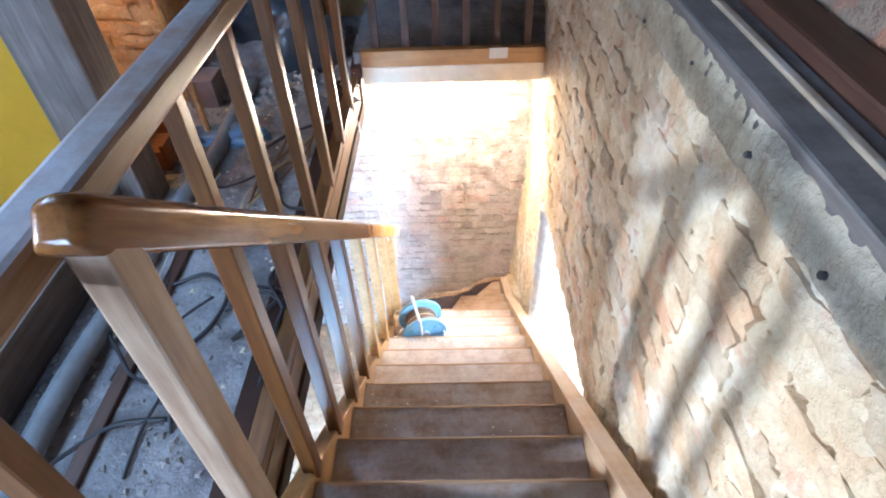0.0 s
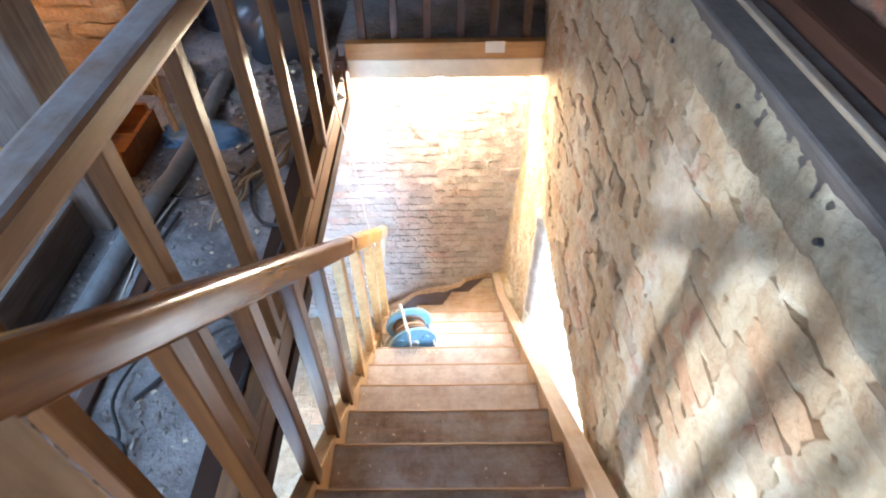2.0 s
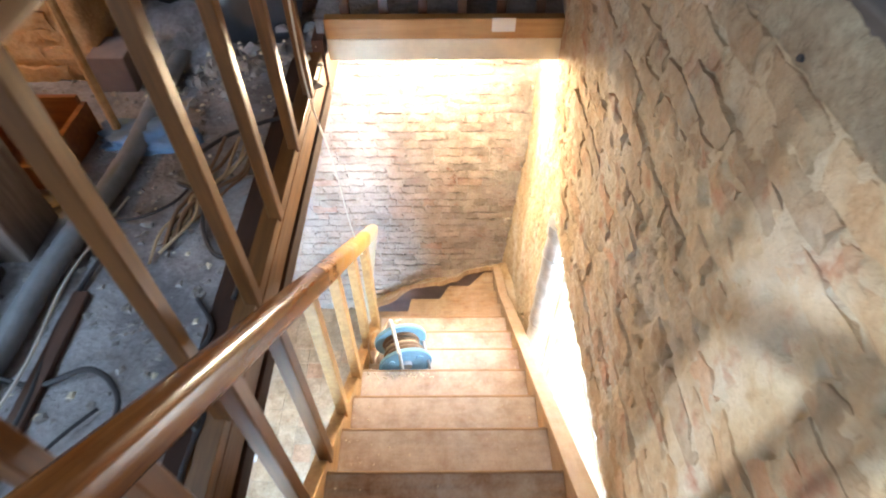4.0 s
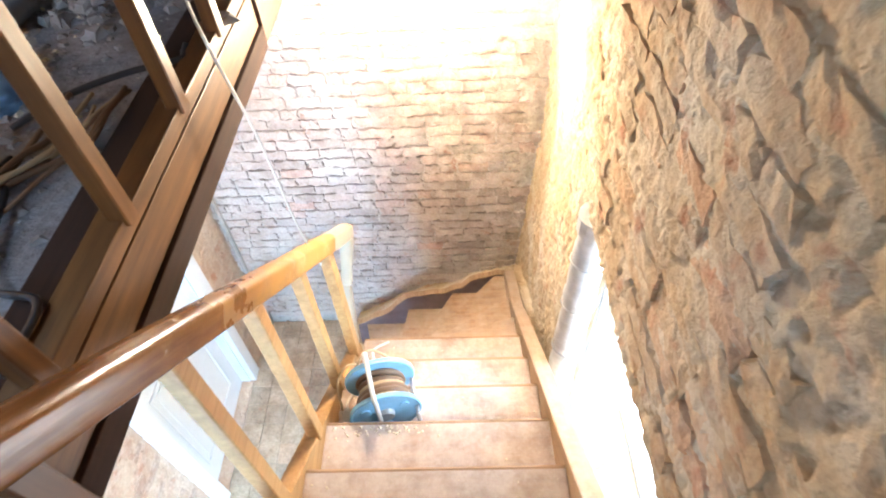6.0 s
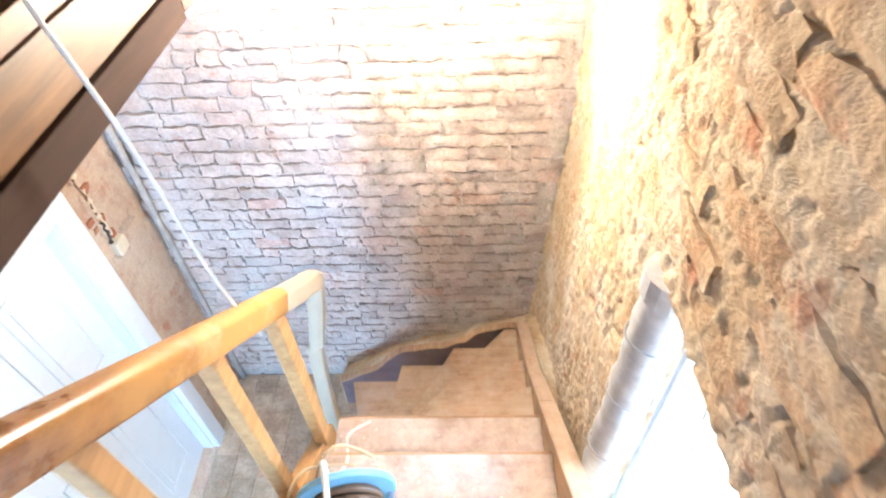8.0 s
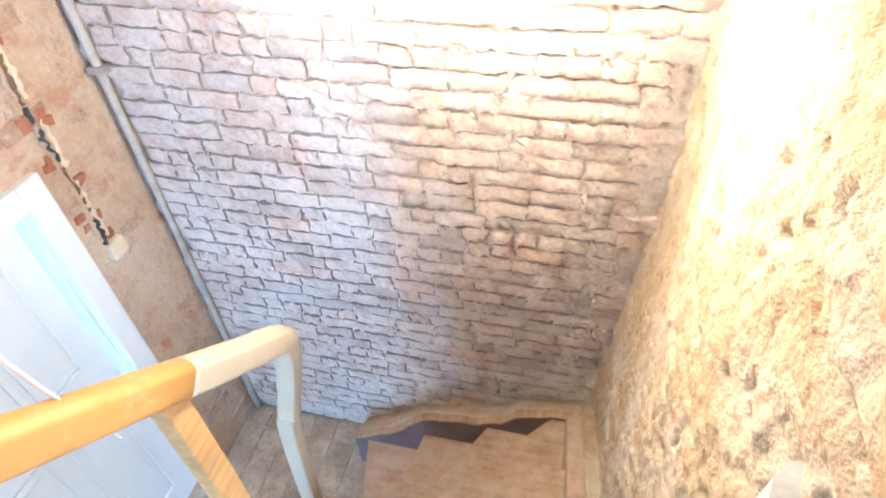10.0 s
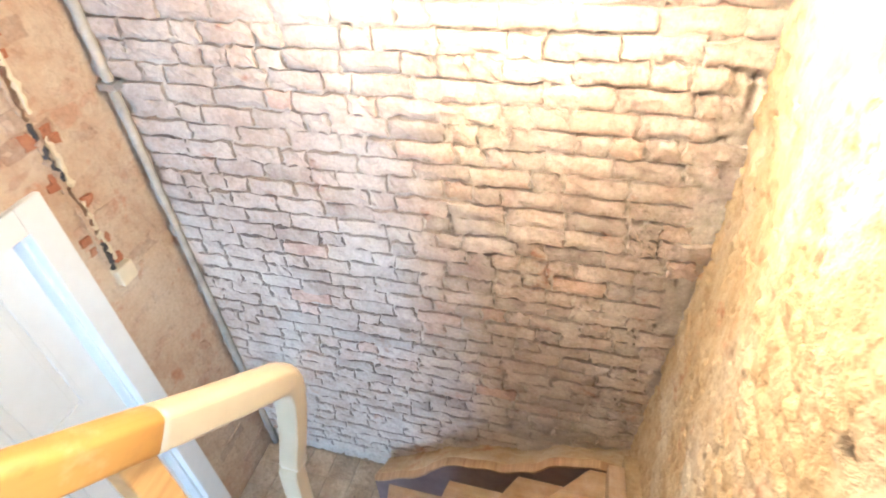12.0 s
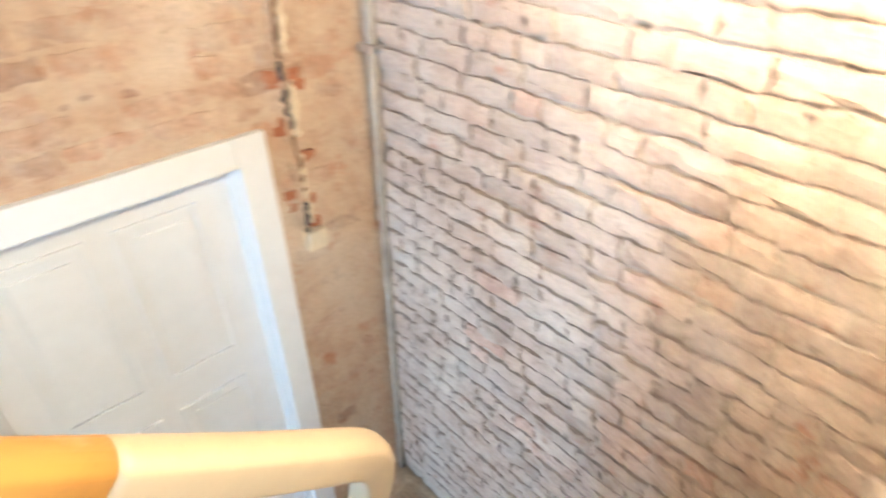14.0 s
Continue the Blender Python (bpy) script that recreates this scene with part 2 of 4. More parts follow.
M_JOINT = paint("tile_joint", (0.36, 0.30, 0.24), 0.95)
M_CARTON = paint("dusty_cardboard", (0.21, 0.165, 0.16), 0.85, var=0.35)
M_LABEL = paint("paper_label", (0.7, 0.68, 0.64), 0.7, var=0.1)
M_GLASSY = paint("bulb_cap", (0.05, 0.05, 0.05), 0.4)


def emitter(name, color, strength):
    m, t, b = nodes_of(name)
    b.inputs["Base Color"].default_value = (*color, 1)
    b.inputs["Emission Color"].default_value, b.inputs["Emission Strength"].default_value = (*color, 1), strength
    return m


M_BULB = emitter("glowing_bulb", (1.0, 0.85, 0.6), 25)
M_SKYGLOW = emitter("bright_sky", (0.95, 0.98, 1.0), 6)

# ---------------------------------------------------------------- mesh helpers


def mesh_ob(name, bm, material, parent=None, smooth=False):
    me = bpy.data.meshes.new(name)
    bm.normal_update()
    bm.to_mesh(me)
    bm.free()
    me.materials.append(material)
    if smooth:
        me.polygons.foreach_set("use_smooth", [True] * len(me.polygons))
    ob = new(name, me)
    ob.parent = parent
    return ob


def part(name, bm, material, parent, label="", smooth=False):
    return tagged(mesh_ob(name, bm, material, parent, smooth), label)


def empty(name, label, category, group="", kind=""):
    return tagged(new(name), label, category, group, kind)


def box(bm, lo, hi, bevel=0.0, jitter=0.0):
    vs = [bm.verts.new((x, y, z)) for z in (lo[2], hi[2]) for y in (lo[1], hi[1]) for x in (lo[0], hi[0])]
    fs = [bm.faces.new([vs[i] for i in q]) for q in ((0, 2, 3, 1), (4, 5, 7, 6), (0, 1, 5, 4), (2, 6, 7, 3), (0, 4, 6, 2), (1, 3, 7, 5))]
    for v in vs:
        v.co += Vector([random.uniform(-jitter, jitter) for _ in range(3)]) if jitter else Vector()
    if bevel:
        bmesh.ops.bevel(bm, geom=list({e for f in fs for e in f.edges}), offset=bevel, segments=2, affect="EDGES", profile=0.6)
    return vs


def boxes(*items, bevel=0.0):
    bm = bmesh.new()
    for lo, hi in items:
        box(bm, lo, hi, bevel)
    return bm


def prism(outline, lo, hi, axis):
    """A closed outline (pairs) pushed from lo to hi along axis 'x', 'y' or 'z'."""
    put = {"x": lambda a, b, c: (c, a, b), "y": lambda a, b, c: (a, c, b), "z": lambda a, b, c: (a, b, c)}[axis]
    bm = bmesh.new()
    one = [bm.verts.new(put(a, b, lo)) for a, b in outline]
    two = [bm.verts.new(put(a, b, hi)) for a, b in outline]
    n = len(outline)
    bm.faces.new(one)
    bm.faces.new(two[::-1])
    for i in range(n):
        bm.faces.new((one[i], two[i], two[(i + 1) % n], one[(i + 1) % n]))
    bmesh.ops.recalc_face_normals(bm, faces=bm.faces[:])
    return bm


def bevelled(bm, w, seg=2):
    bmesh.ops.bevel(bm, geom=bm.edges[:], offset=w, segments=seg, affect="EDGES", profile=0.6, clamp_overlap=True)
    return bm


def tube(points, radius, sides=8, closed_ends=True, wobble=0.0):
    bm = bmesh.new()
    pts = [Vector(p) for p in points]
    rings = []
    side = None
    for i, p in enumerate(pts):
        d = (pts[min(i + 1, len(pts) - 1)] - pts[max(i - 1, 0)]).normalized()
        if side is None:
            side = d.orthogonal().normalized()
        side = (side - d * side.dot(d)).normalized()
        up = d.cross(side)
        r = radius * (1 + random.uniform(-wobble, wobble))
        rings.append([bm.verts.new(p + (side * math.cos(a) + up * math.sin(a)) * r) for a in (2 * math.pi * k / sides for k in range(sides))])
    for a, b in zip(rings, rings[1:]):
        for k in range(sides):
            bm.faces.new((a[k], a[(k + 1) % sides], b[(k + 1) % sides], b[k]))
    if closed_ends:
        bm.faces.new(rings[0][::-1])
        bm.faces.new(rings[-1])
    return bm


def curve_points(ctrl, n=24):
    """Smooth points through the control points."""
    c = [Vector(p) for p in ctrl]
    c = [c[0]] + c + [c[-1]]
    out = []
    per = max(2, n // (len(c) - 3))
    for i in range(1, len(c) - 2):
        for k in range(per):
            s = k / per
            p0, p1, p2, p3 = c[i - 1:i + 3]
            out.append(0.5 * ((2 * p1) + (p2 - p0) * s + (2 * p0 - 5 * p1 + 4 * p2 - p3) * s * s + (3 * p1 - p0 - 3 * p2 + p3) * s ** 3))
    out.append(c[-2])
    return out


def sweep(profile, points, sizes=None):
    """A closed profile of (side, up) pairs swept along points in a plane of constant x."""
    bm = bmesh.new()
    pts = [Vector(p) for p in points]
    rings = []
    for i, p in enumerate(pts):
        d = (pts[min(i + 1, len(pts) - 1)] - pts[max(i - 1, 0)]).normalized()
        k = sizes[i] if sizes else 1.0
        s = Vector((1, 0, 0))
        u = s.cross(d).normalized()
        rings.append([bm.verts.new(p + s * a * k + u * b * k) for a, b in profile])
    n = len(profile)
    for a, b in zip(rings, rings[1:]):
        for k in range(n):
            bm.faces.new((a[k], a[(k + 1) % n], b[(k + 1) % n], b[k]))
    bm.faces.new(rings[0][::-1])
    bm.faces.new(rings[-1])
    bmesh.ops.recalc_face_normals(bm, faces=bm.faces[:])
    return bm


def rough_sheet(origin, u, v, n, width, height, cell, depth, amp, holes=(), freq=7.0, seed=0.0, pits=0.0, joints=None):
    """A wall slab with an uneven face: origin is its lower corner on the face, n points out of the face."""
    bm = bmesh.new()
    o, u, v, n = Vector(origin), Vector(u), Vector(v), Vector(n)
    nu, nv = max(1, round(width / cell)), max(1, round(height / cell))

    def inside(a, b):
        return any(h[0] < a < h[1] and h[2] < b < h[3] for h in holes)

    grid = {}

    def vert(i, j):
        if (i, j) not in grid:
            a, b = width * i / nu, height * j / nv
            p = o + u * a + v * b
            q = p * freq + Vector((seed, seed, seed))
            d = noise.noise(q) * 0.6 + noise.noise(q * 2.3) * 0.5 + noise.noise(q * 4.9) * 0.4
            if joints:
                length, course, deep = joints
                wob = noise.noise_vector(p * 9) * 0.016 + noise.noise_vector(p * 31) * 0.006
                aa, bb = a + wob.x, b + wob.z
                row = math.floor(bb / course)
                dz = abs(bb / course - row - 0.5)
                sh = aa / length + row * 0.5 + 0.17 * math.sin(row * 12.9)
                dx = abs(sh - math.floor(sh) - 0.5)
                gap = min((0.5 - dz) * course, (0.5 - dx) * length)
                mask = min(1, max(0, 0.72 + 1.5 * noise.noise(p * 3.1 + Vector((9, 0, 0)))))
                d -= deep / amp * mask * max(0, 1 - gap / 0.011)
                d += deep / amp * 0.45 * noise.noise(Vector((math.floor(sh) * 7.3, row * 3.7, seed)))
            pit = noise.noise(p * 33 + Vector((seed, 1, 2)))
            grid[i, j] = bm.verts.new(p + n * (d * amp - (pits * min(1, (pit - 0.38) * 6) if pit > 0.38 else 0)))
        return grid[i, j]

    for i in range(nu):
        for j in range(nv):
            if not inside(width * (i + 0.5) / nu, height * (j + 0.5) / nv):
                bm.faces.new((vert(i, j), vert(i + 1, j), vert(i + 1, j + 1), vert(i, j + 1)))
    edge = [e for e in bm.edges if e.is_boundary]
    ret = bmesh.ops.extrude_edge_only(bm, edges=edge)
    moved = {g for g in ret["geom"] if isinstance(g, bmesh.types.BMVert)}
    for w in moved:
        w.co -= n * (depth + (w.co - o).dot(n))
    return bm


def brick_meshes(count, length, height, depth, rough, seed):
    """Worn bricks: a face of 4 x 2 cells with an uneven outline, in local x (along), y (out of the wall) and z."""
    rng = random.Random(seed)
    out = []
    for k in range(count):
        bm = bmesh.new()
        nx, nz = 5, 3
        jit = lambda a: rng.uniform(-a, a)
        tilt, bow = jit(rough * 0.35), jit(rough * 0.2)
        front = [[bm.verts.new((length * (i / nx - 0.5) + (jit(rough * 0.9) if i in (0, nx) else jit(rough * 0.5)),
                                depth * 0.5 + jit(rough * 0.35) + tilt * (i / nx - 0.5) * 2 + bow * (j / nz - 0.5) * 2 - (rough * rng.uniform(0.0, 0.9) if i in (0, nx) or j in (0, nz) else 0),
                                height * (j / nz - 0.5) + (jit(rough * 0.8) if j in (0, nz) else jit(rough * 0.3)))) for j in range(nz + 1)] for i in range(nx + 1)]
        for i in range(nx):
            for j in range(nz):
                bm.faces.new((front[i][j + 1], front[i + 1][j + 1], front[i + 1][j], front[i][j]))
        edge = [e for e in bm.edges if e.is_boundary]
        ret = bmesh.ops.extrude_edge_only(bm, edges=edge)
        for g in ret["geom"]:
            if isinstance(g, bmesh.types.BMVert):
                g.co.y = -depth * 0.5
                g.co.x *= 1.03
                g.co.z *= 1.08
        me = bpy.data.meshes.new("brick")
        bm.normal_update()
        for fc in bm.faces:
            fc.smooth = False
        bm.to_mesh(me)
        bm.free()
        out.append(me)
    return out


def lay_bricks(wall, material, origin, u, n, width, height, holes=(), length=0.225, course=0.075, near=None, seed=1, proud=0.008, skip=0.0, limit=300, rough=0.006, halves_share=0.3):
    """Courses of bricks on a wall's face; those nearest to the point 'near' are parts, the others one joined part."""
    rng = random.Random(seed)
    o, u, n = Vector(origin), Vector(u), Vector(n)
    shapes = brick_meshes(16, length - 0.011, course - 0.011, 0.05, rough, seed)
    halves = brick_meshes(8, length / 2 - 0.011, course - 0.011, 0.05, rough, seed + 9)
    for me in shapes + halves:
        me.materials.append(material)
    turn = Matrix((u, n, Vector((0, 0, 1)))).transposed().to_4x4()
    spots = []
    for row in range(int(height / course)):
        a = -rng.uniform(0, length) if row % 2 else -rng.uniform(0, length) - length / 2
        zc = course * (row + 0.5)
        while a < width:
            half = rng.random() < halves_share
            w = length / 2 if half else length
            mid = a + w / 2
            a += w
            if mid - w / 2 < 0.0 or mid + w / 2 > width or rng.random() < skip:
                continue
            if any(h[0] - w / 2 < mid < h[1] + w / 2 and h[2] - course / 2 < zc < h[3] + course / 2 for h in holes):
                continue
            me = rng.choice(halves if half else shapes)
            p = o + u * mid + Vector((0, 0, zc + rng.uniform(-0.004, 0.004))) + n * (proud - 0.025 + rng.uniform(-0.007, 0.004))
            m = Matrix.Translation(p) @ turn @ pose(0, 0, 0, rng.uniform(-1, 1), rng.uniform(-1.3, 1.3), rng.uniform(-0.8, 0.8))
            spots.append((m, me))
    if near is not None:
        spots.sort(key=lambda s: (s[0].translation - Vector(near)).length)
    verts, faces = [], []
    for k, (m, me) in enumerate(spots):
        if k < limit:
            b = new("brick", me)
            b.parent = wall
            b.matrix_world = m
        else:
            base = len(verts)
            verts.extend((m @ w.co)[:] for w in me.vertices)
            faces.extend(tuple(base + i for i in pl.vertices) for pl in me.polygons)
    if verts:
        me = bpy.data.meshes.new("bricks")
        me.from_pydata(verts, [], faces)
        me.materials.append(material)
        ob = new("bricks", me)
        ob.parent = wall
        tagged(ob, kind="stuff")


# ---------------------------------------------------------------- plan
G, R = 0.235, 0.19           # going and rise
XL, XR = -0.43, 0.39         # ends of the treads
WALL_X, WALL_Y, LEFT_X = 0.50, 3.21, -1.56
LOW, UP = -3.16, 0.08        # lower floor and upper floor
EDGE = -0.555                # edge of the stairwell


def nose(y):
    return -y / G * R


# ---------------------------------------------------------------- structure
WIN = (0.45, 1.875, -2.05, -0.50)     # stair window: y from, y to, z from, z to
o = (WALL_X, WALL_Y + 0.35, LOW - 0.2)
side_holes = [(o[1] - WIN[1], o[1] - WIN[0], WIN[2] - o[2], WIN[3] - o[2])]


def corner_bend(y, z):
    """How far the stair wall stands back near the far corner."""
    k = min(1.0, max(0.0, (y - 2.25) / 0.85))
    return 0.085 * k * k * (3 - 2 * k) * min(1.0, max(0.0, (z + 2.45) / 1.3))


east_sheet = rough_sheet(o, (0, -1, 0), (0, 0, 1), (-1, 0, 0), 5.4, 1.03 - o[2], 0.0095, 0.42, 0.012, side_holes, 13.0, 0.0, 0.014, (0.23, 0.077, 0.0105))
for v in east_sheet.verts:
    v.co.x += corner_bend(v.co.y, v.co.z)
wall_east = tagged(mesh_ob("wall_east", east_sheet, M_SIDEJ, smooth=True),
                   "bare brick stair wall with lime smears and old plaster", "wall", kind="structure")
wall_north = tagged(mesh_ob("wall_north", rough_sheet((LEFT_X - 0.2, WALL_Y + 0.0045, LOW - 0.2), (1, 0, 0), (0, 0, 1), (0, -1, 0), 2.5, 3.4, 0.0095, 0.3, 0.0085, (), 34.0, 5.0, 0.036), M_FARJ, smooth=True),
                    "bare brick wall with crumbling joints lit by a bulb", "wall", kind="structure")
upper_north = tagged(mesh_ob("wall_north_upper", boxes(((-3.7, 3.3, UP), (1.2, 3.6, 2.7))), M_ATTIC), "dark brick attic end wall", "wall", kind="structure")
DOOR_Y0, DOOR_Y1, DOOR_Z = 1.80, 2.67, -1.08
lo = (LEFT_X, -1.4, LOW - 0.2)
wall_west = tagged(mesh_ob("wall_west", rough_sheet(lo, (0, 1, 0), (0, 0, 1), (1, 0, 0), WALL_Y + 0.1 - lo[1], -0.15 - lo[2], 0.019, 0.25, 0.006,
                   [(DOOR_Y0 - lo[1], DOOR_Y1 - lo[1], 0.2, DOOR_Z - lo[2])], 11.0, 2.0, 0.006, (0.22, 0.075, 0.006)), M_LEFT, smooth=True),
                   "pinkish rubbed brick wall with the white door", "wall", kind="structure")
wall_south = tagged(mesh_ob("wall_south", boxes(((LEFT_X - 0.25, -1.7, LOW - 0.2), (LEFT_X + 0.05, -1.4, -0.15)), ((-0.6, -1.7, LOW - 0.2), (0.5, -1.4, -0.15)), ((LEFT_X + 0.05, -1.7, LOW - 0.2), (-0.6, -1.4, -2.05)), ((LEFT_X + 0.05, -1.7, -0.65), (-0.6, -1.4, -0.15))), M_PLASTER), "plain plastered hall wall with a window", "wall", kind="structure")
floor_low = tagged(mesh_ob("floor", boxes(((LEFT_X - 0.2, -1.5, LOW - 0.2), (0.6, WALL_Y + 0.1, LOW - 0.012))), M_JOINT), "dusty tiled hall floor", "floor", kind="structure")
floor_up = tagged(mesh_ob("floor_upper", boxes(((-3.7, -3.0, -0.06), (EDGE - 0.03, 3.4, UP)), ((EDGE - 0.03, -3.0, -0.06), (0.6, -0.26, UP + 0.1))), M_RUBBLE_FLOOR),
                  "attic floor covered in grey building dust", "floor", kind="structure")
landing = tagged(mesh_ob("floor_landing", boxes(((EDGE - 0.02, 2.372, 0.09), (0.6, 3.4, UP + 0.14))), M_RUBBLE_FLOOR), "attic floor behind the stairwell", "floor", kind="structure")
ceiling_low = tagged(mesh_ob("ceiling", boxes(((LEFT_X - 0.2, -1.5, -0.15), (EDGE - 0.04, 3.4, -0.062)), ((EDGE - 0.04, 2.372, 0.06), (0.6, 3.4, 0.088)), ((EDGE - 0.1, 2.4, -0.15), (EDGE - 0.04, 3.4, 0.06))), M_PLASTER),
                     "plaster ceiling of the hall", "ceiling", kind="structure")
roof = tagged(mesh_ob("ceiling_attic", boxes(((-3.9, -3.2, 2.6), (-2.6, 3.7, 2.8)), ((-1.8, -3.2, 2.6), (1.3, 3.7, 2.8)), ((-2.6, -3.2, 2.6), (-1.8, 0.1, 2.8)), ((-2.6, 1.1, 2.6), (-1.8, 3.7, 2.8))), M_GREYTIMBER), "dark timber attic ceiling with a skylight opening", "ceiling", kind="structure")
attic_east = tagged(mesh_ob("wall_east_upper", rough_sheet((0.71, 3.4, 1.0), (0, -1, 0), (0, 0, 1), (-1, 0, 0), 6.4, 1.65, 0.02, 0.4, 0.016, (), 12.0, 3.0, 0.02, (0.23, 0.077, 0.016)), M_UPPER, smooth=True),
                    "rough dark brick wall above the wall plate", "wall", kind="structure")
attic_west = tagged(mesh_ob("wall_west_upper", boxes(((-3.9, -3.2, UP - 0.1), (-3.6, -1.56, 2.65)), ((-3.9, -0.93, UP - 0.1), (-3.6, 3.5, 2.65)),
                    ((-3.9, -1.56, UP - 0.1), (-3.6, -0.93, 1.265)), ((-3.9, -1.56, 1.57), (-3.6, -0.93, 2.65))), M_PLASTER), "plastered attic wall with a narrow window", "wall", kind="structure")
# unseen wall; its opening is invented to let the attic fill lamp in
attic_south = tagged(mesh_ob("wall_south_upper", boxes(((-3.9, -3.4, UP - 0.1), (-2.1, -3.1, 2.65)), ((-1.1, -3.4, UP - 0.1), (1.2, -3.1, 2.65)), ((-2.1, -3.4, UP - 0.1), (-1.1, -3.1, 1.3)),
                     ((-2.1, -3.4, 2.2), (-1.1, -3.1, 2.65))), M_PLASTER), "unseen attic wall with an opening added for the fill lamp", "wall", kind="structure")
attic_partition = tagged(mesh_ob("wall_attic_chimney", rough_sheet((-3.6, 2.12, UP), (1, 0, 0), (0, 0, 1), (0, -1, 0), 2.2, 2.5, 0.05, 0.3, 0.02, (), 6.0, 1.0), M_ATTIC, smooth=True),
                         "orange-lit brick attic partition", "wall", kind="structure")

# wall plate on the stair wall
plate = empty("wall_plate", "weathered grey timber plate lying along the brick wall", "beam")
part("timber", bevelled(boxes(((0.475, -2.9, 1.03), (0.66, 3.3, 1.10))), 0.008), M_GREYTIMBER, plate)
strip = rough_sheet((0.466, 2.3, 0.982), (0, -1, 0), (0, 0.0, 1), (-1, 0, 0), 5.2, 0.108, 0.009, 0.03, 0.006, (), 14.0, 7.0, 0.012)
for v in strip.verts:
    edge = 0.012 * noise.noise(Vector((0, v.co.y * 9, 3.0))) + 0.008 * noise.noise(Vector((0, v.co.y * 31, 1.0)))
    v.co.z += edge * (1 if v.co.z < 1.035 else 0.5)
    v.co.x += 0.014 * max(0.0, (v.co.z - 1.06) / 0.03)
part("mortar_strip", strip, M_STRIP, plate, "crumbling yellowish mortar and split lath with nail holes", True)
part("ridge", bevelled(boxes(((0.545, -2.9, 1.098), (0.562, 3.3, 1.109))), 0.003), M_LATH, plate, "pale worn ridge on the timber")
part("rear_timber", bevelled(boxes(((0.60, -2.9, 1.09), (0.70, 3.3, 1.135))), 0.01), M_DARKWOOD, plate, "dark rear timber in the gap")

nail_rng = random.Random(8)
for k in range(9):
    y = -0.9 + k * 0.33 + nail_rng.uniform(-0.06, 0.06)
    z = nail_rng.uniform(0.995, 1.05)
    # black plug on the mortar, drawn as the shade inside a hole
    part("nail_hole_shade", tube([(0.472, y, z), (0.4600, y, z + 0.002)], nail_rng.uniform(0.004, 0.0085), 7, wobble=0.2), M_CABLE_HOLE_BLACK, plate)

# ---------------------------------------------------------------- stairs
stairs = empty("staircase", "worn brown wooden staircase with dusty treads", "stairs")
for k in range(-1, 10):
    y, z = k * G, -k * R
    # from tread 4 down the colour holds dust plus painted window light
    part("tread", bevelled(boxes(((XL, y - G - 0.012, z - 0.035), (XR, y + 0.012, z))), 0.006), M_TREAD if k < 4 else M_TREAD_DUST_LIT, stairs)
    part("nosing", bevelled(boxes(((XL + 0.001, y + 0.002, z - 0.033), (XR - 0.001, y + 0.016, z + 0.002))), 0.007), M_NOSE, stairs, "worn pale front edge")
    part("riser", boxes(((XL, y - 0.022, z - R), (XR, y - 0.002, z - 0.036))), M_RISER, stairs)
PIVOT = (-0.45, 2.13)
SY = 2.96                     # face of the far string
FAN = [0, 16, 31, 47, 60, 80, 103]
def fan_end(deg):
    a = radians(deg)
    c, s = math.cos(a), math.sin(a)
    k = min((XR + 0.03 - PIVOT[0]) / c if c > 0.01 else 99, (SY - PIVOT[1]) / s if s > 0.01 else 99)
    return PIVOT[0] + c * k, PIVOT[1] + s * k
for k in range(1, 7):
    z = -(9 + k) * R
    a, b = fan_end(FAN[k - 1] - 3), fan_end(FAN[k])
    outline = [PIVOT, a] + ([(XR + 0.03, SY)] if a[1] < SY - 0.01 < b[1] + 0.0001 else []) + [b]
    part("tread", bevelled(prism(outline, z - 0.035, z, "z"), 0.005), M_TREAD_WINDER, stairs, "triangular winder tread")
    d = Vector((b[0] - PIVOT[0], b[1] - PIVOT[1], 0)).normalized()
    q = Vector((-d.y, d.x, 0)) * -0.02
    part("riser", prism([PIVOT, b, (b[0] + q.x, b[1] + q.y), (PIVOT[0] + q.x, PIVOT[1] + q.y)], z - R, z - 0.036, "z"), M_RISER, stairs)
# strings
y0, y1 = -0.30, 2.2
part("string", bevelled(prism([(y0, nose(y0) + 0.055), (y1, nose(y1) + 0.055), (y1, nose(y1) - 0.26), (y0, nose(y0) - 0.26)], XR, XR + 0.07, "x"), 0.006), M_STRING, stairs, "pale wall string")
part("string", bevelled(prism([(y0, nose(y0) + 0.05), (2.06, nose(2.06) + 0.03), (2.06, nose(2.06) - 0.27), (y0, nose(y0) - 0.27)], XL - 0.055, XL, "x"), 0.006), M_PINE, stairs, "outer string of yellow pine")
part("string", bevelled(prism([(2.2, nose(2.2) + 0.055), (2.5, -1.98), (2.97, -2.23), (2.97, -3.0), (2.2, -2.3)], XR + 0.002, XR + 0.07, "x"), 0.006), M_STRING, stairs, "bent wall string beside the winders")
WAVE = [(0.46, -2.275), (0.37, -2.272), (0.26, -2.29), (0.157, -2.338), (0.10, -2.407), (-0.03, -2.469), (-0.20, -2.489), (-0.326, -2.53), (-0.387, -2.604), (-0.436, -2.682), (-0.54, -2.75), (-0.74, -2.87)]
LEDGE_BACK = [(0.60, -2.46), (0.483, -2.50), (0.16, -2.60), (0.083, -2.685), (-0.12, -2.70), (-0.383, -2.83), (-0.76, -3.08)]


def along(line, x):
    return float(np.interp(x, [p[0] for p in reversed(line)], [p[1] for p in reversed(line)]))


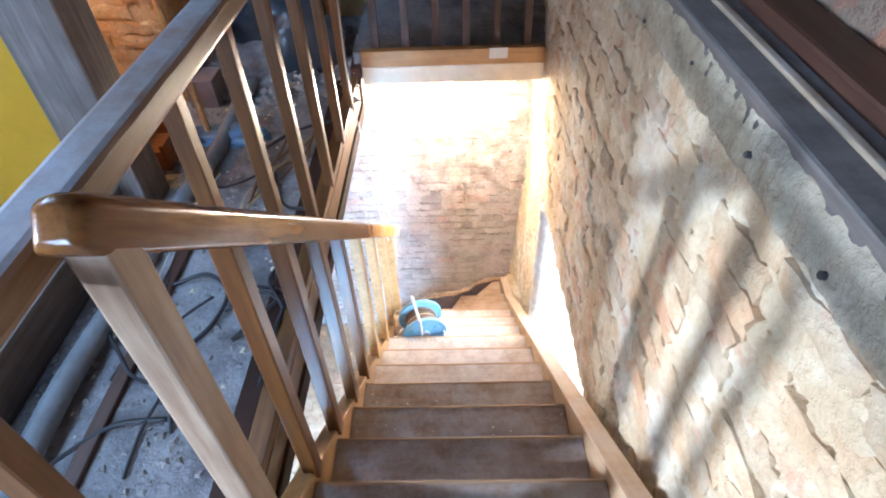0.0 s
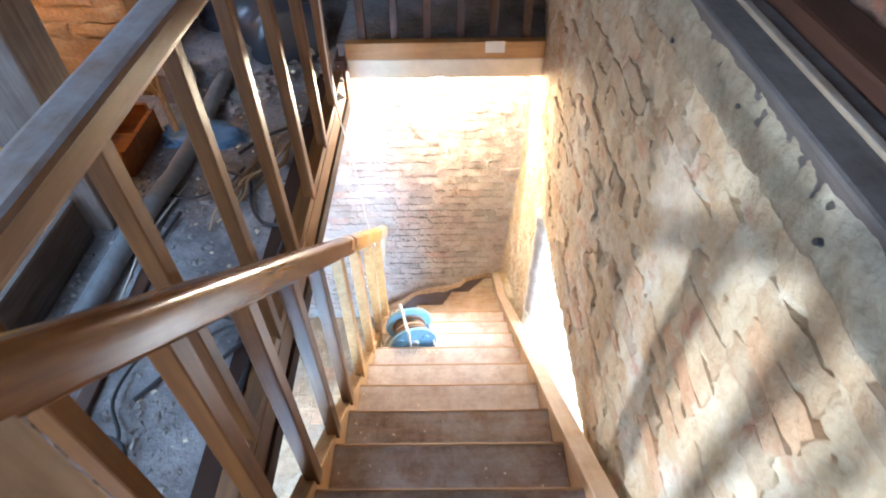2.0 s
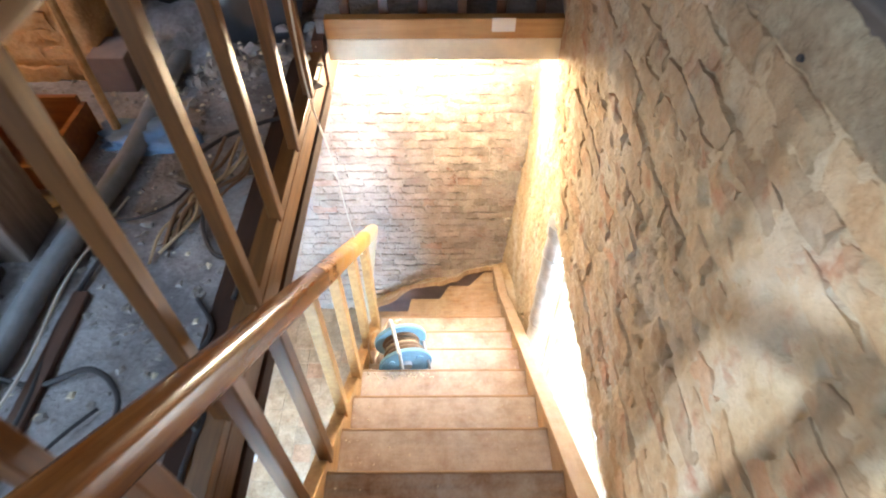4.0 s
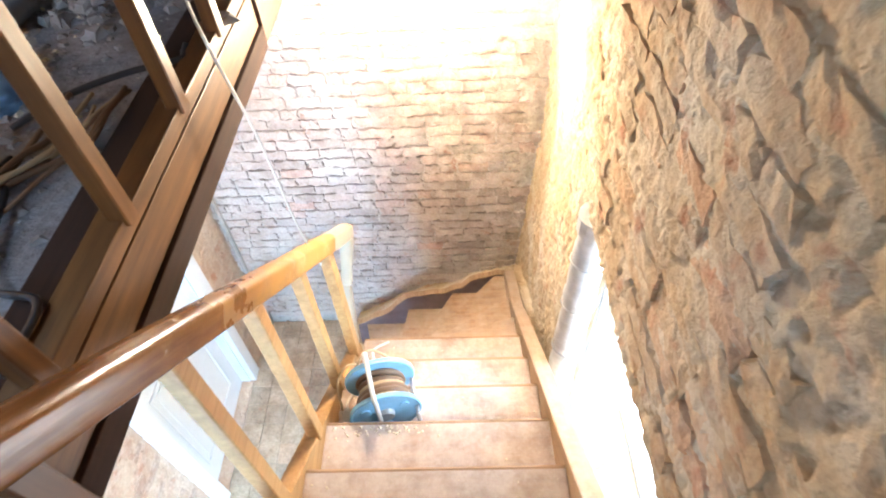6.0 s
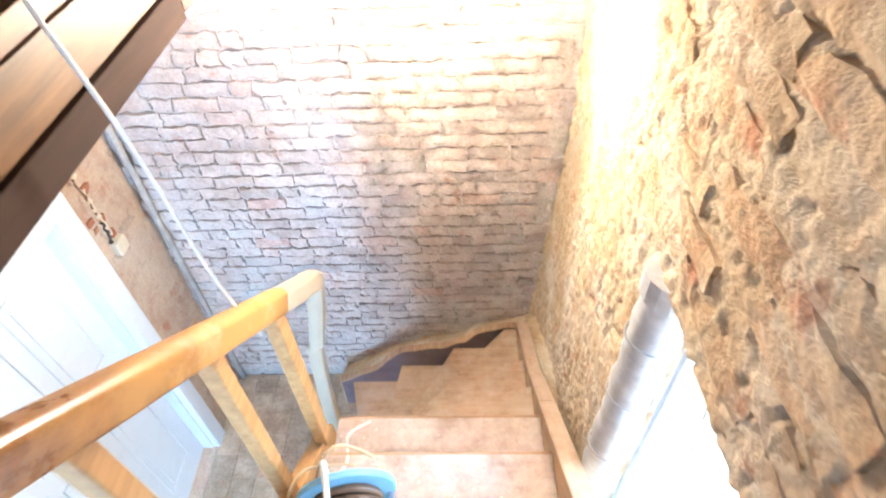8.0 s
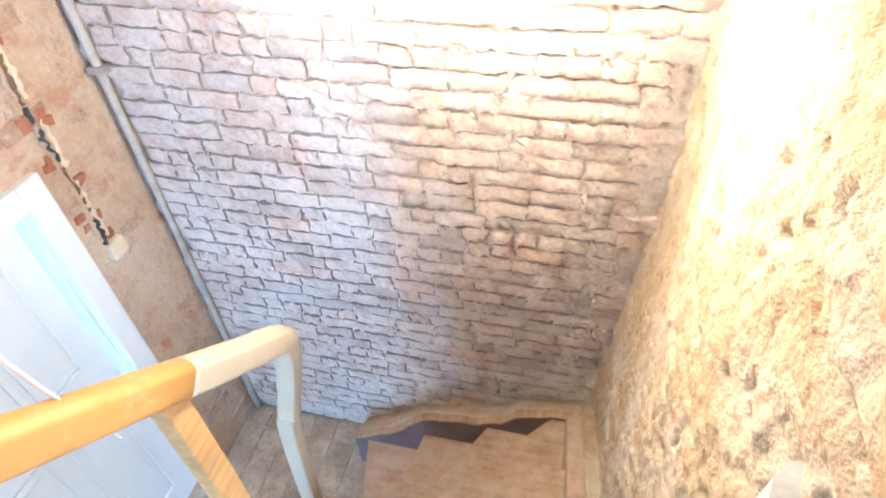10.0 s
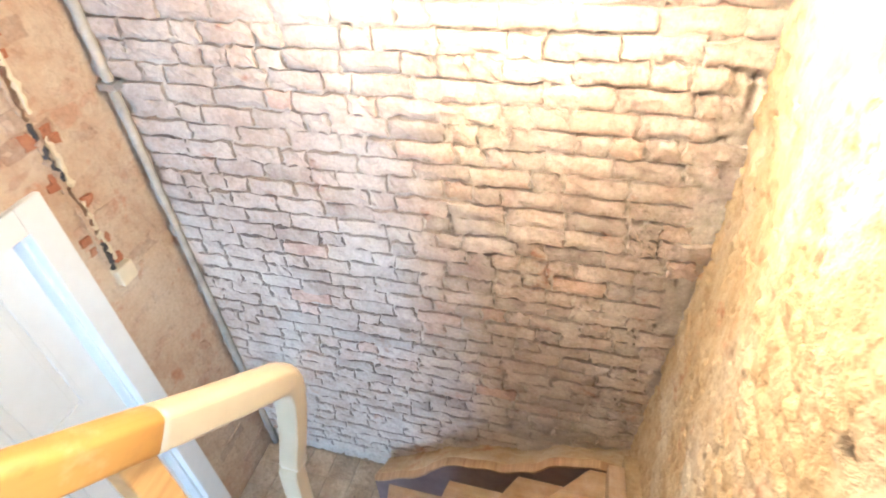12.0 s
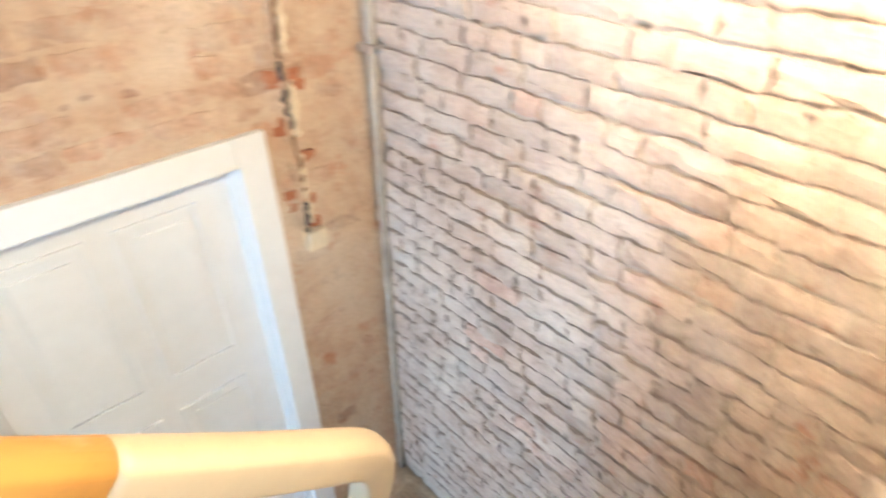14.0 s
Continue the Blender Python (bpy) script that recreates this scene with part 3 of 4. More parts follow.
xs = [float(x) for x in np.linspace(XR + 0.03, -0.72, 40)]
wave = [(x, along(WAVE, x) + 0.006 * math.sin(x * 41)) for x in xs]
part("string", prism(wave + [(-0.72, -3.14), (XR + 0.03, -3.0)], SY, SY + 0.035, "y"), M_STRING_DARK, stairs, "plum-painted far string with a wavy top")
part("string_edge", sweep([(-0.02, -0.006), (0.02, -0.006), (0.02, 0.005), (-0.02, 0.005)], [(0, -x, along(WAVE, x) + 0.006 * math.sin(x * 41) + 0.005) for x in xs]), M_NOSE, stairs, "pale worn top edge of the string").matrix_world = Matrix.Translation((0, SY + 0.017, 0)) @ Matrix.Rotation(radians(90), 4, "Z")
bm = bmesh.new()
cols = []
led_rng = random.Random(23)
for x in np.linspace(0.62, -0.74, 60):
    x = float(x)
    top, back = along(WAVE, x) - 0.012, along(LEDGE_BACK, x)
    row = [(SY + 0.036, top - 0.45), (SY + 0.036, top)]
    for k in (0.22, 0.45, 0.7, 1.0):
        row.append((SY + 0.036 + (WALL_Y + 0.03 - SY - 0.036) * k, top + (back - top) * k + led_rng.uniform(-0.010, 0.010) + 0.02 * noise.noise(Vector((x * 9, k * 3, 0)))))
    row.append((WALL_Y + 0.03, back - 0.5))
    cols.append([bm.verts.new((x, y, z)) for y, z in row])
for a, b in zip(cols, cols[1:]):
    for k in range(7):
        bm.faces.new((a[k], b[k], b[(k + 1) % 7], a[(k + 1) % 7]))
bm.faces.new(cols[0])
bm.faces.new(cols[-1][::-1])
bmesh.ops.recalc_face_normals(bm, faces=bm.faces[:])
ledge = tagged(mesh_ob("plaster_ledge", bm, M_SIDEJ, smooth=True), "dusty mortar ledge between string and brick wall", "ledge", kind="structure")

fillet = rough_sheet((XR + 0.068, 2.15, -2.9), (0, 1, 0), (0, 0, 1), (-1, 0, 0), 0.9, 1.02, 0.03, 0.06, 0.004, (), 15.0, 4.0)
for v in fillet.verts:
    v.co.z = min(v.co.z, -1.74 - 0.60 * (v.co.y - 2.15) + 0.012 * noise.noise(v.co * 25))
tagged(mesh_ob("trim_mortar", fillet, M_SIDEJ, smooth=True), "rough mortar packed between wall string and brick wall", "mortar", kind="structure")

# ---------------------------------------------------------------- banisters
RAIL_PTS = [(-0.26, 1.19), (2.03, -0.82)]
RAIL_X = -0.44


def rail_z(y):
    (a, za), (b, zb) = RAIL_PTS
    return za + (zb - za) * (y - a) / (b - a)


RAIL_HALF = [(0.028, -0.036), (0.0315, -0.033), (0.032, -0.028), (0.033, -0.004), (0.0335, 0.016), (0.0325, 0.021), (0.030, 0.025), (0.022, 0.032), (0.010, 0.036)]
RAIL_PROFILE = RAIL_HALF + [(-a, b) for a, b in reversed(RAIL_HALF)]
banister = empty("stair_banister", "varnished brown stair handrail on square balusters", "banister")
part("handrail", sweep(RAIL_PROFILE, [(RAIL_X, y, rail_z(y)) for y in (-0.257, -0.255, -0.250, -0.241, -0.225, *np.linspace(-0.19, 2.015, 14))], [0.45, 0.70, 0.86, 0.96] + [1.0] * 15), M_RAIL, banister, "varnished handrail worn to yellow wood lower down", True)
end = curve_points([(RAIL_X, 2.015, rail_z(2.015)), (RAIL_X, 2.13, rail_z(2.13)), (RAIL_X, 2.25, rail_z(2.25) + 0.004), (RAIL_X - 0.004, 2.313, -1.066), (RAIL_X - 0.012, 2.348, -1.12), (RAIL_X - 0.022, 2.356, -1.20),
                    (RAIL_X - 0.038, 2.340, -1.32), (RAIL_X - 0.054, 2.318, -1.42), (RAIL_X - 0.062, 2.322, -1.46), (RAIL_X - 0.074, 2.312, -1.52), (RAIL_X - 0.094, 2.30, -1.95), (RAIL_X - 0.11, 2.29, -2.75)], 60)
part("handrail_end", sweep(RAIL_PROFILE, end, [1.0 if k < 20 else max(0.86, 1.0 - 0.012 * (k - 20)) for k in range(len(end))]), M_PALEBLUE, banister, "bent rail end in pale grey undercoat", True)
for y in (0.05, 0.29, 0.54, 0.78, 1.05, 1.35, 1.66, 1.965):
    w = 0.030 if y > 1.9 else 0.022
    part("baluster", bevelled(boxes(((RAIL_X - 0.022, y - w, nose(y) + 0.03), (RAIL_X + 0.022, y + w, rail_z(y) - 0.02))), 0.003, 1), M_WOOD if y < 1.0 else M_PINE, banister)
part("newel", bevelled(boxes(((RAIL_X - 0.020, -0.25, -0.1), (RAIL_X + 0.032, -0.185, rail_z(-0.22) - 0.02))), 0.006), M_POSTPALE, banister, "thick worn starting post")

upper = empty("landing_banister", "brown banister along the stairwell with a dusty handrail", "banister")
RX = -0.56
part("handrail", bevelled(boxes(((-0.557, -1.6, 1.10), (-0.484, 2.34, 1.158))), 0.012), M_RAIL_DUSTY, upper, "handrail thick with grey dust")
for y in (-0.38, -0.05, 0.29, 0.63, 0.97, 1.31, 1.66, 2.0):
    part("baluster", bevelled(boxes(((RX - 0.026, y - 0.02, UP), (RX + 0.014, y + 0.02, 1.10))), 0.003, 1), M_WOOD, upper)
part("fascia", bevelled(boxes(((EDGE - 0.06, -0.26, -0.0605), (EDGE, 2.31, 0.049))), 0.003), M_FASCIA, upper, "golden-brown fascia board of the stairwell")
part("fascia", bevelled(boxes(((EDGE - 0.06, -0.26, 0.0535), (EDGE - 0.001, 2.31, UP + 0.018))), 0.003), M_FASCIA, upper, "narrow fascia strip above an open crack")
part("fascia_backing", boxes(((EDGE - 0.12, -0.25, -0.05), (EDGE - 0.015, 2.30, UP))), M_DARKWOOD, upper)
part("edge_board", bevelled(boxes(((EDGE - 0.125, -0.26, UP + 0.001), (EDGE - 0.061, 2.31, UP + 0.014))), 0.003), M_SKIRT, upper, "dark red-brown board along the floor edge")
part("skirt", bevelled(boxes(((EDGE - 0.03, -0.26, -0.135), (EDGE + 0.012, 2.31, -0.0615))), 0.004), M_SKIRT, upper, "dark red-brown lower board")

part("soffit_board", boxes(((EDGE - 0.038, 2.312, -0.12), (EDGE + 0.012, 3.2, 0.150))), M_DARKWOOD, upper, "dark board under the landing")

far_rail = empty("far_banister", "dark banister across the far end of the stairwell", "banister")
part("trimmer_upper", bevelled(boxes(((EDGE + 0.03, 2.31, 0.155), (0.5, 2.36, 0.246))), 0.006), M_PINE_X, far_rail, "orange pine trimmer board")
part("trimmer_lower", bevelled(boxes(((EDGE + 0.03, 2.315, 0.05), (0.5, 2.37, 0.153))), 0.006), M_TRIMWHITE, far_rail, "cream painted lower board")
part("handrail", bevelled(boxes(((EDGE, 2.33, 1.10), (0.6, 2.42, 1.16))), 0.01), M_DARKWOOD, far_rail)
for x in np.linspace(-0.44, 0.4, 6):
    part("baluster", bevelled(boxes(((x - 0.02, 2.36, 0.2), (x + 0.02, 2.4, 1.1))), 0.003, 1), M_DARKWOOD, far_rail)
part("paper_label", boxes(((0.19, 2.306, 0.19), (0.29, 2.309, 0.25))), M_LABEL, far_rail, "white paper label on the board")

# ---------------------------------------------------------------- hall
door = empty("door_1", "white panelled door in a white frame", "door", kind="structure")
bm = boxes(((LEFT_X - 0.02, DOOR_Y1 - 0.01, LOW), (LEFT_X + 0.025, DOOR_Y1 + 0.095, DOOR_Z + 0.09)), ((LEFT_X - 0.02, DOOR_Y0 - 0.095, LOW), (LEFT_X + 0.025, DOOR_Y0 + 0.01, DOOR_Z + 0.09)),
           ((LEFT_X - 0.02, DOOR_Y0 + 0.01, DOOR_Z - 0.01), (LEFT_X + 0.025, DOOR_Y1 - 0.01, DOOR_Z + 0.09)))
part("door_frame", bevelled(bm, 0.006), M_WHITE, door)
part("lining", boxes(((LEFT_X - 0.2, DOOR_Y1 - 0.02, LOW), (LEFT_X - 0.02, DOOR_Y1 + 0.02, DOOR_Z)), ((LEFT_X - 0.2, DOOR_Y0 - 0.02, LOW), (LEFT_X - 0.02, DOOR_Y0 + 0.02, DOOR_Z)),
     ((LEFT_X - 0.2, DOOR_Y0, DOOR_Z), (LEFT_X - 0.02, DOOR_Y1, DOOR_Z + 0.03))), M_WHITE, door)
part("leaf", boxes(((LEFT_X - 0.12, DOOR_Y0 + 0.02, LOW + 0.01), (LEFT_X - 0.085, DOOR_Y1 - 0.02, DOOR_Z))), M_WHITE, door)
for ya, yb in ((DOOR_Y0 + 0.13, DOOR_Y0 + 0.40), (DOOR_Y1 - 0.40, DOOR_Y1 - 0.13)):
    for za, zb in ((-1.85, -1.2), (-2.95, -2.0)):
        x = LEFT_X - 0.085
        part("panel_moulding", bevelled(boxes(((x, ya, za), (x + 0.012, ya + 0.02, zb)), ((x, yb - 0.02, za), (x + 0.012, yb, zb)),
             ((x, ya + 0.02, za), (x + 0.012, yb - 0.02, za + 0.02)), ((x, ya + 0.02, zb - 0.02), (x + 0.012, yb - 0.02, zb))), 0.004), M_WHITE, door)
        part("panel", bevelled(boxes(((x - 0.001, ya + 0.05, za + 0.05), (x + 0.008, yb - 0.05, zb - 0.05))), 0.006), M_WHITE, door)

corner_pipe = empty("corner_conduit", "grey conduit pipe running down the wall corner", "pipe")
part("pipe", tube([(LEFT_X + 0.05, WALL_Y - 0.03, z) for z in np.linspace(LOW + 0.02, -0.16, 14)], 0.017, 8, wobble=0.12), M_CONDUIT, corner_pipe, smooth=True)
part("clip", boxes(((LEFT_X + 0.02, WALL_Y - 0.06, -0.82), (LEFT_X + 0.09, WALL_Y - 0.005, -0.795))), M_METAL, corner_pipe)

socket = empty("wall_socket", "broken plaster block with a pulled socket", "socket")
part("box", bevelled(boxes(((LEFT_X - 0.01, 2.85, -1.50), (LEFT_X + 0.035, 2.93, -1.42))), 0.008), M_TRIMWHITE, socket)
chase_rng = random.Random(31)
# black lengths are solid tubes coloured as the shade of the open chase
for za, zb, r, mat, word in ((-1.44, -1.30, 0.010, M_CABLE_HOLE_BLACK, "black strip drawn as shade in the open cable chase"), (-1.27, -1.05, 0.006, M_CABLE_BROWN, "earth-brown cable chase"), (-1.02, -0.80, 0.009, M_CABLE_HOLE_BLACK, "black strip drawn as shade in the open cable chase"),
                             (-0.79, -0.62, 0.008, M_CABLE_BROWN, "earth-brown cable chase"), (-0.60, -0.43, 0.008, M_CABLE_HOLE_BLACK, "black strip drawn as shade in the open cable chase"), (-0.42, -0.2, 0.007, M_CABLE_BROWN, "earth-brown cable chase")):
    chase = [(LEFT_X + 0.008 + chase_rng.uniform(-0.003, 0.003), 2.868 + 0.010 * math.sin(z * 9) + chase_rng.uniform(-0.006, 0.006), z) for z in np.linspace(za, zb, 12)]
    part("channel", tube(chase, r, 6, wobble=0.55), mat, socket, word)
for k in range(16):
    z, y = chase_rng.uniform(-1.42, -0.3), 2.868 + chase_rng.choice((-1, 1)) * chase_rng.uniform(0.02, 0.05)
    chip = boxes(((LEFT_X - 0.01, y - 0.018, z - 0.016), (LEFT_X + 0.012, y + 0.018, z + 0.016)))
    for v in chip.verts:
        v.co += Vector([chase_rng.uniform(-0.007, 0.007) for _ in range(3)])
    part("brick_chip", chip, M_REDCHIP, socket, "broken red brick beside the chase")
for side in (-0.017, 0.018):
    for za, zb in ((-1.40, -1.12), (-1.07, -0.86), (-0.80, -0.47), (-0.43, -0.21)):
        edge = [(LEFT_X + 0.009, 2.868 + side + chase_rng.uniform(-0.006, 0.006), z) for z in np.linspace(za + chase_rng.uniform(-0.03, 0.03), zb, 14)]
        part("plaster_edge", tube(edge, 0.010, 5, wobble=0.7), M_TRIMWHITE if side > 0 else M_LEFT, socket, "chipped pale filler")

# stair window
window = empty("window_1", "bright deep stair window beside the steps", "window", kind="structure")
fx = 0.925
part("window_frame", bevelled(boxes(((fx, WIN[0] - 0.06, WIN[2]), (fx + 0.06, WIN[0] + 0.01, WIN[3])), ((fx, WIN[1] - 0.01, WIN[2]), (fx + 0.06, WIN[1] + 0.06, WIN[3])),
     ((fx, WIN[0] + 0.01, WIN[3] - 0.02), (fx + 0.06, WIN[1] - 0.01, WIN[3] + 0.06)), ((fx, WIN[0] + 0.01, WIN[2] - 0.06), (fx + 0.06, WIN[1] - 0.01, WIN[2] + 0.02))), 0.006), M_WHITE, window)
backdrop = tagged(mesh_ob("backdrop", boxes(((2.6, -4.0, -9.0), (2.62, 8.0, -0.7))), M_SKYGLOW), "overexposed daylight outside", "sky", kind="structure")

pipe = empty("insulated_pipe", "silver lagged pipe standing in the window reveal", "pipe")
part("lagging", tube([(0.535, 1.825 + random.uniform(-0.006, 0.006), z) for z in np.linspace(-2.2, -0.52, 34)], 0.062, 14, wobble=0.06), M_FOIL, pipe, smooth=True)
part("collar", tube([(0.535, 1.825, -0.56), (0.535, 1.825, -0.53), (0.535, 1.825, -0.49)], 0.068, 14), M_FOIL, pipe)
for z in (-0.72, -0.98, -1.3, -1.62):
    part("clamp_ring", tube([(0.535 + 0.066 * math.cos(a), 1.825 + 0.066 * math.sin(a), z + 0.006 * math.sin(a * 2)) for a in np.linspace(0, 6.2832, 20)], 0.003, 6, False), M_METAL, pipe)
part("bracket", bevelled(boxes(((0.60, 1.765, -2.1), (0.63, 1.785, -0.72))), 0.004), M_METAL, pipe)

tagged(mesh_ob("window_cord", tube(curve_points([(0.66, 1.70, -0.8), (0.655, 1.62, -1.2), (0.66, 1.60, -1.6), (0.66, 1.60, -2.04)], 18), 0.005, 6), M_CABLE_WHITE), "thin white cord hanging in the bright window", "cord")

# ---------------------------------------------------------------- lamp and rope
bulb = empty("hanging_bulb", "bare glowing bulb hanging under the floor", "lamp")
bm = bmesh.new()
bmesh.ops.create_uvsphere(bm, u_segments=16, v_segments=10, radius=0.03, matrix=pose(*LAMP))
bulb_glass = part("bulb", bm, M_BULB, bulb, smooth=True)
bulb_glass.visible_shadow = False
part("lampholder", tube([(LAMP[0], LAMP[1], LAMP[2] + 0.03), (LAMP[0], LAMP[1], LAMP[2] + 0.09)], 0.018, 10), M_GLASSY, bulb)
part("flex", tube([(LAMP[0], LAMP[1], LAMP[2] + 0.09), (LAMP[0], LAMP[1], 0.06)], 0.004, 6), M_CABLE_WHITE, bulb)
rope = tagged(mesh_ob("hanging_cable", tube(curve_points([(-0.52, 1.80, 1.6), (-0.50, 1.79, 0.9), (-0.51, 1.78, 0.3), (-0.47, 1.80, -0.1), (-0.45, 1.82, -0.5), (-0.43, 1.86, -0.75)], 30), 0.0042, 6), M_CABLE_WHITE),
              "thin pale cable hanging into the stairwell", "cable")

# ---------------------------------------------------------------- cable reel
def build_reel():
    """A cable drum: two pale blue flanges, a wound core and a bent tube stand; its axle runs along local y."""
    reel = empty("cable_reel", "pale blue cable reel with a metal stand on a tread", "cable reel")
    for s in (-1, 1):
        bm = bmesh.new()
        bmesh.ops.create_cone(bm, cap_ends=True, segments=32, radius1=0.138, radius2=0.138, depth=0.014, matrix=pose(0, s * 0.07, 0, 90))
        bevelled(bm, 0.004, 2)
        flange = part("flange", bm, M_BLUE, reel)
        rim = [(math.cos(a) * 0.134, s * 0.078, math.sin(a) * 0.134) for a in np.linspace(0, 2 * math.pi, 33)]
        part("rim", tube(rim, 0.006, 6, False), M_BLUE, flange, smooth=True)
        bm = bmesh.new()
        bmesh.ops.create_cone(bm, cap_ends=True, segments=16, radius1=0.035, radius2=0.03, depth=0.02, matrix=pose(0, s * 0.085, 0, 90))
        part("hub", bm, M_METAL, reel)
        for a in (30, 150, 270):
            bm = bmesh.new()
            bmesh.ops.create_cone(bm, cap_ends=True, segments=12, radius1=0.02, radius2=0.018, depth=0.006, matrix=pose(0.085 * math.cos(radians(a)), s * 0.079, 0.085 * math.sin(radians(a)), 90))
            part("boss", bm, M_BLUE, flange)
    wind = random.Random(12)
    for k in range(6):
        r = 0.088 + wind.uniform(-0.008, 0.012)
        ring = [(math.cos(a) * r, -0.052 + k * 0.021 + 0.005 * math.sin(a + k), math.sin(a) * r) for a in np.linspace(0, 2 * math.pi, 26)]
        part("cable_turn", tube(ring, 0.0125, 6, False), M_CABLE_BROWN if k % 3 else M_CABLE_TAN, reel, smooth=True)
    part("core", tube([(0, -0.063, 0), (0, 0.063, 0)], 0.078, 20), M_CABLE_BROWN, reel)
    loop = [(-0.04, 0.105, 0.02), (-0.04, 0.105, 0.13), (-0.035, 0.09, 0.155), (-0.03, -0.08, 0.155), (-0.025, -0.105, 0.14), (-0.02, -0.125, -0.09), (-0.012, -0.13, -0.118), (0.10, -0.13, -0.122), (0.118, -0.125, -0.105), (0.12, -0.105, 0.0)]
    part("handle", tube(curve_points(loop, 54), 0.009, 8), M_METAL_PALE, reel, "bent pale metal tube", True)
    part("stand", tube(curve_points([(-0.10, 0.105, -0.13), (-0.08, 0.105, -0.13), (0.08, 0.105, -0.13), (0.118, 0.105, -0.12), (0.12, 0.09, -0.05), (0.12, -0.105, 0.0)], 30), 0.008, 8), M_METAL, reel, smooth=True)
    return reel


reel = build_reel()
reel.matrix_world = pose(-0.235, 1.555, -7 * R + 0.142, 0, 0, 13)
plug = empty("loose_plug", "orange plug and cable ends beside the reel", "plug")
part("body", tube([(-0.385, 1.50, -7 * R + 0.03), (-0.36, 1.47, -7 * R + 0.03)], 0.024, 10), M_ORANGE, plug)
part("flex", tube(curve_points([(-0.40, 1.40, -6 * R + 0.01), (-0.36, 1.45, -7 * R + 0.03), (-0.39, 1.56, -7 * R + 0.05), (-0.36, 1.7, -8 * R + 0.14), (-0.33, 1.85, -8 * R + 0.02), (-0.36, 2.0, -9 * R + 0.1), (-0.3, 2.1, -9 * R + 0.01)], 36), 0.006, 6), M_CABLE_WHITE, plug)

for ctrl, mat, word in (
        ([(-0.40, 1.52, -1.32), (-0.42, 1.60, -1.20), (-0.40, 1.70, -1.22), (-0.36, 1.78, -1.36), (-0.30, 1.84, -1.50)], M_CABLE_TAN, "tan cable loop rising beside the last balusters"),
        ([(-0.36, 1.66, -1.51), (-0.38, 1.72, -1.33), (-0.33, 1.80, -1.27), (-0.27, 1.84, -1.38), (-0.24, 1.87, -1.51)], M_CABLE_TAN, "thin tan cable arching over a tread"),
        ([(-0.39, 1.43, -1.32), (-0.41, 1.52, -1.26), (-0.35, 1.47, -1.31), (-0.33, 1.42, -1.325), (-0.27, 1.43, -1.325)], M_CABLE_WHITE, "pale cable end lying before the reel")):
    tagged(mesh_ob("loose_cable", tube(curve_points(ctrl, 30), 0.0055, 6), mat, smooth=True), word, "cable")
tagged(mesh_ob("cable_socket", bevelled(tube([(-0.405, 1.455, -1.30), (-0.385, 1.50, -1.285), (-0.375, 1.53, -1.275)], 0.026, 10), 0.004), M_CABLE_WHITE, smooth=True), "cream cable socket lying beside the reel", "socket")

# ---------------------------------------------------------------- attic things
post = tagged(mesh_ob("timber_post", bevelled(boxes(((-1.50, 1.12, UP), (-1.28, 1.32, 2.6))), 0.012), M_POST), "weathered grey-brown timber roof post", "post")
board = tagged(mesh_ob("yellow_board", bevelled(boxes(((-2.6, 1.2, UP), (-1.505, 1.24, 1.5))), 0.004), M_YELLOW), "flat yellow board standing behind the post", "board")
beam = tagged(mesh_ob("floor_beam", bevelled(boxes(((-1.54, -0.9, UP), (-1.335, 1.09, 0.27))), 0.012), M_GREYTIMBER), "old dusty floor beam", "beam")
conduit = tagged(mesh_ob("floor_pipe", tube([(-1.20 + 0.03 * y - 0.02 * math.sin(y * 3), y, UP + 0.042 + 0.01 * math.sin(y * 7)) for y in np.linspace(-0.9, 2.3, 34)], 0.038, 10, wobble=0.05), M_GREYPIPE, smooth=True),
                 "dusty grey plastic pipe on the floor", "pipe")


def heap(name, centre, size, material, label, category, seed):
    bm = bmesh.new()
    bmesh.ops.create_icosphere(bm, subdivisions=4, radius=1)
    for v in bm.verts:
        q = v.co * 1.6 + Vector((seed, 0, 0))
        k = 1 + 0.35 * noise.noise(q) + 0.16 * noise.noise(q * 3.1) + 0.07 * noise.noise(q * 8)
        v.co = Vector((v.co.x * size[0] * k, v.co.y * size[1] * k, max(-0.0, (v.co.z + 0.25)) * size[2] * k)) + Vector(centre)
    return tagged(mesh_ob(name, bm, material, smooth=True), label, category)


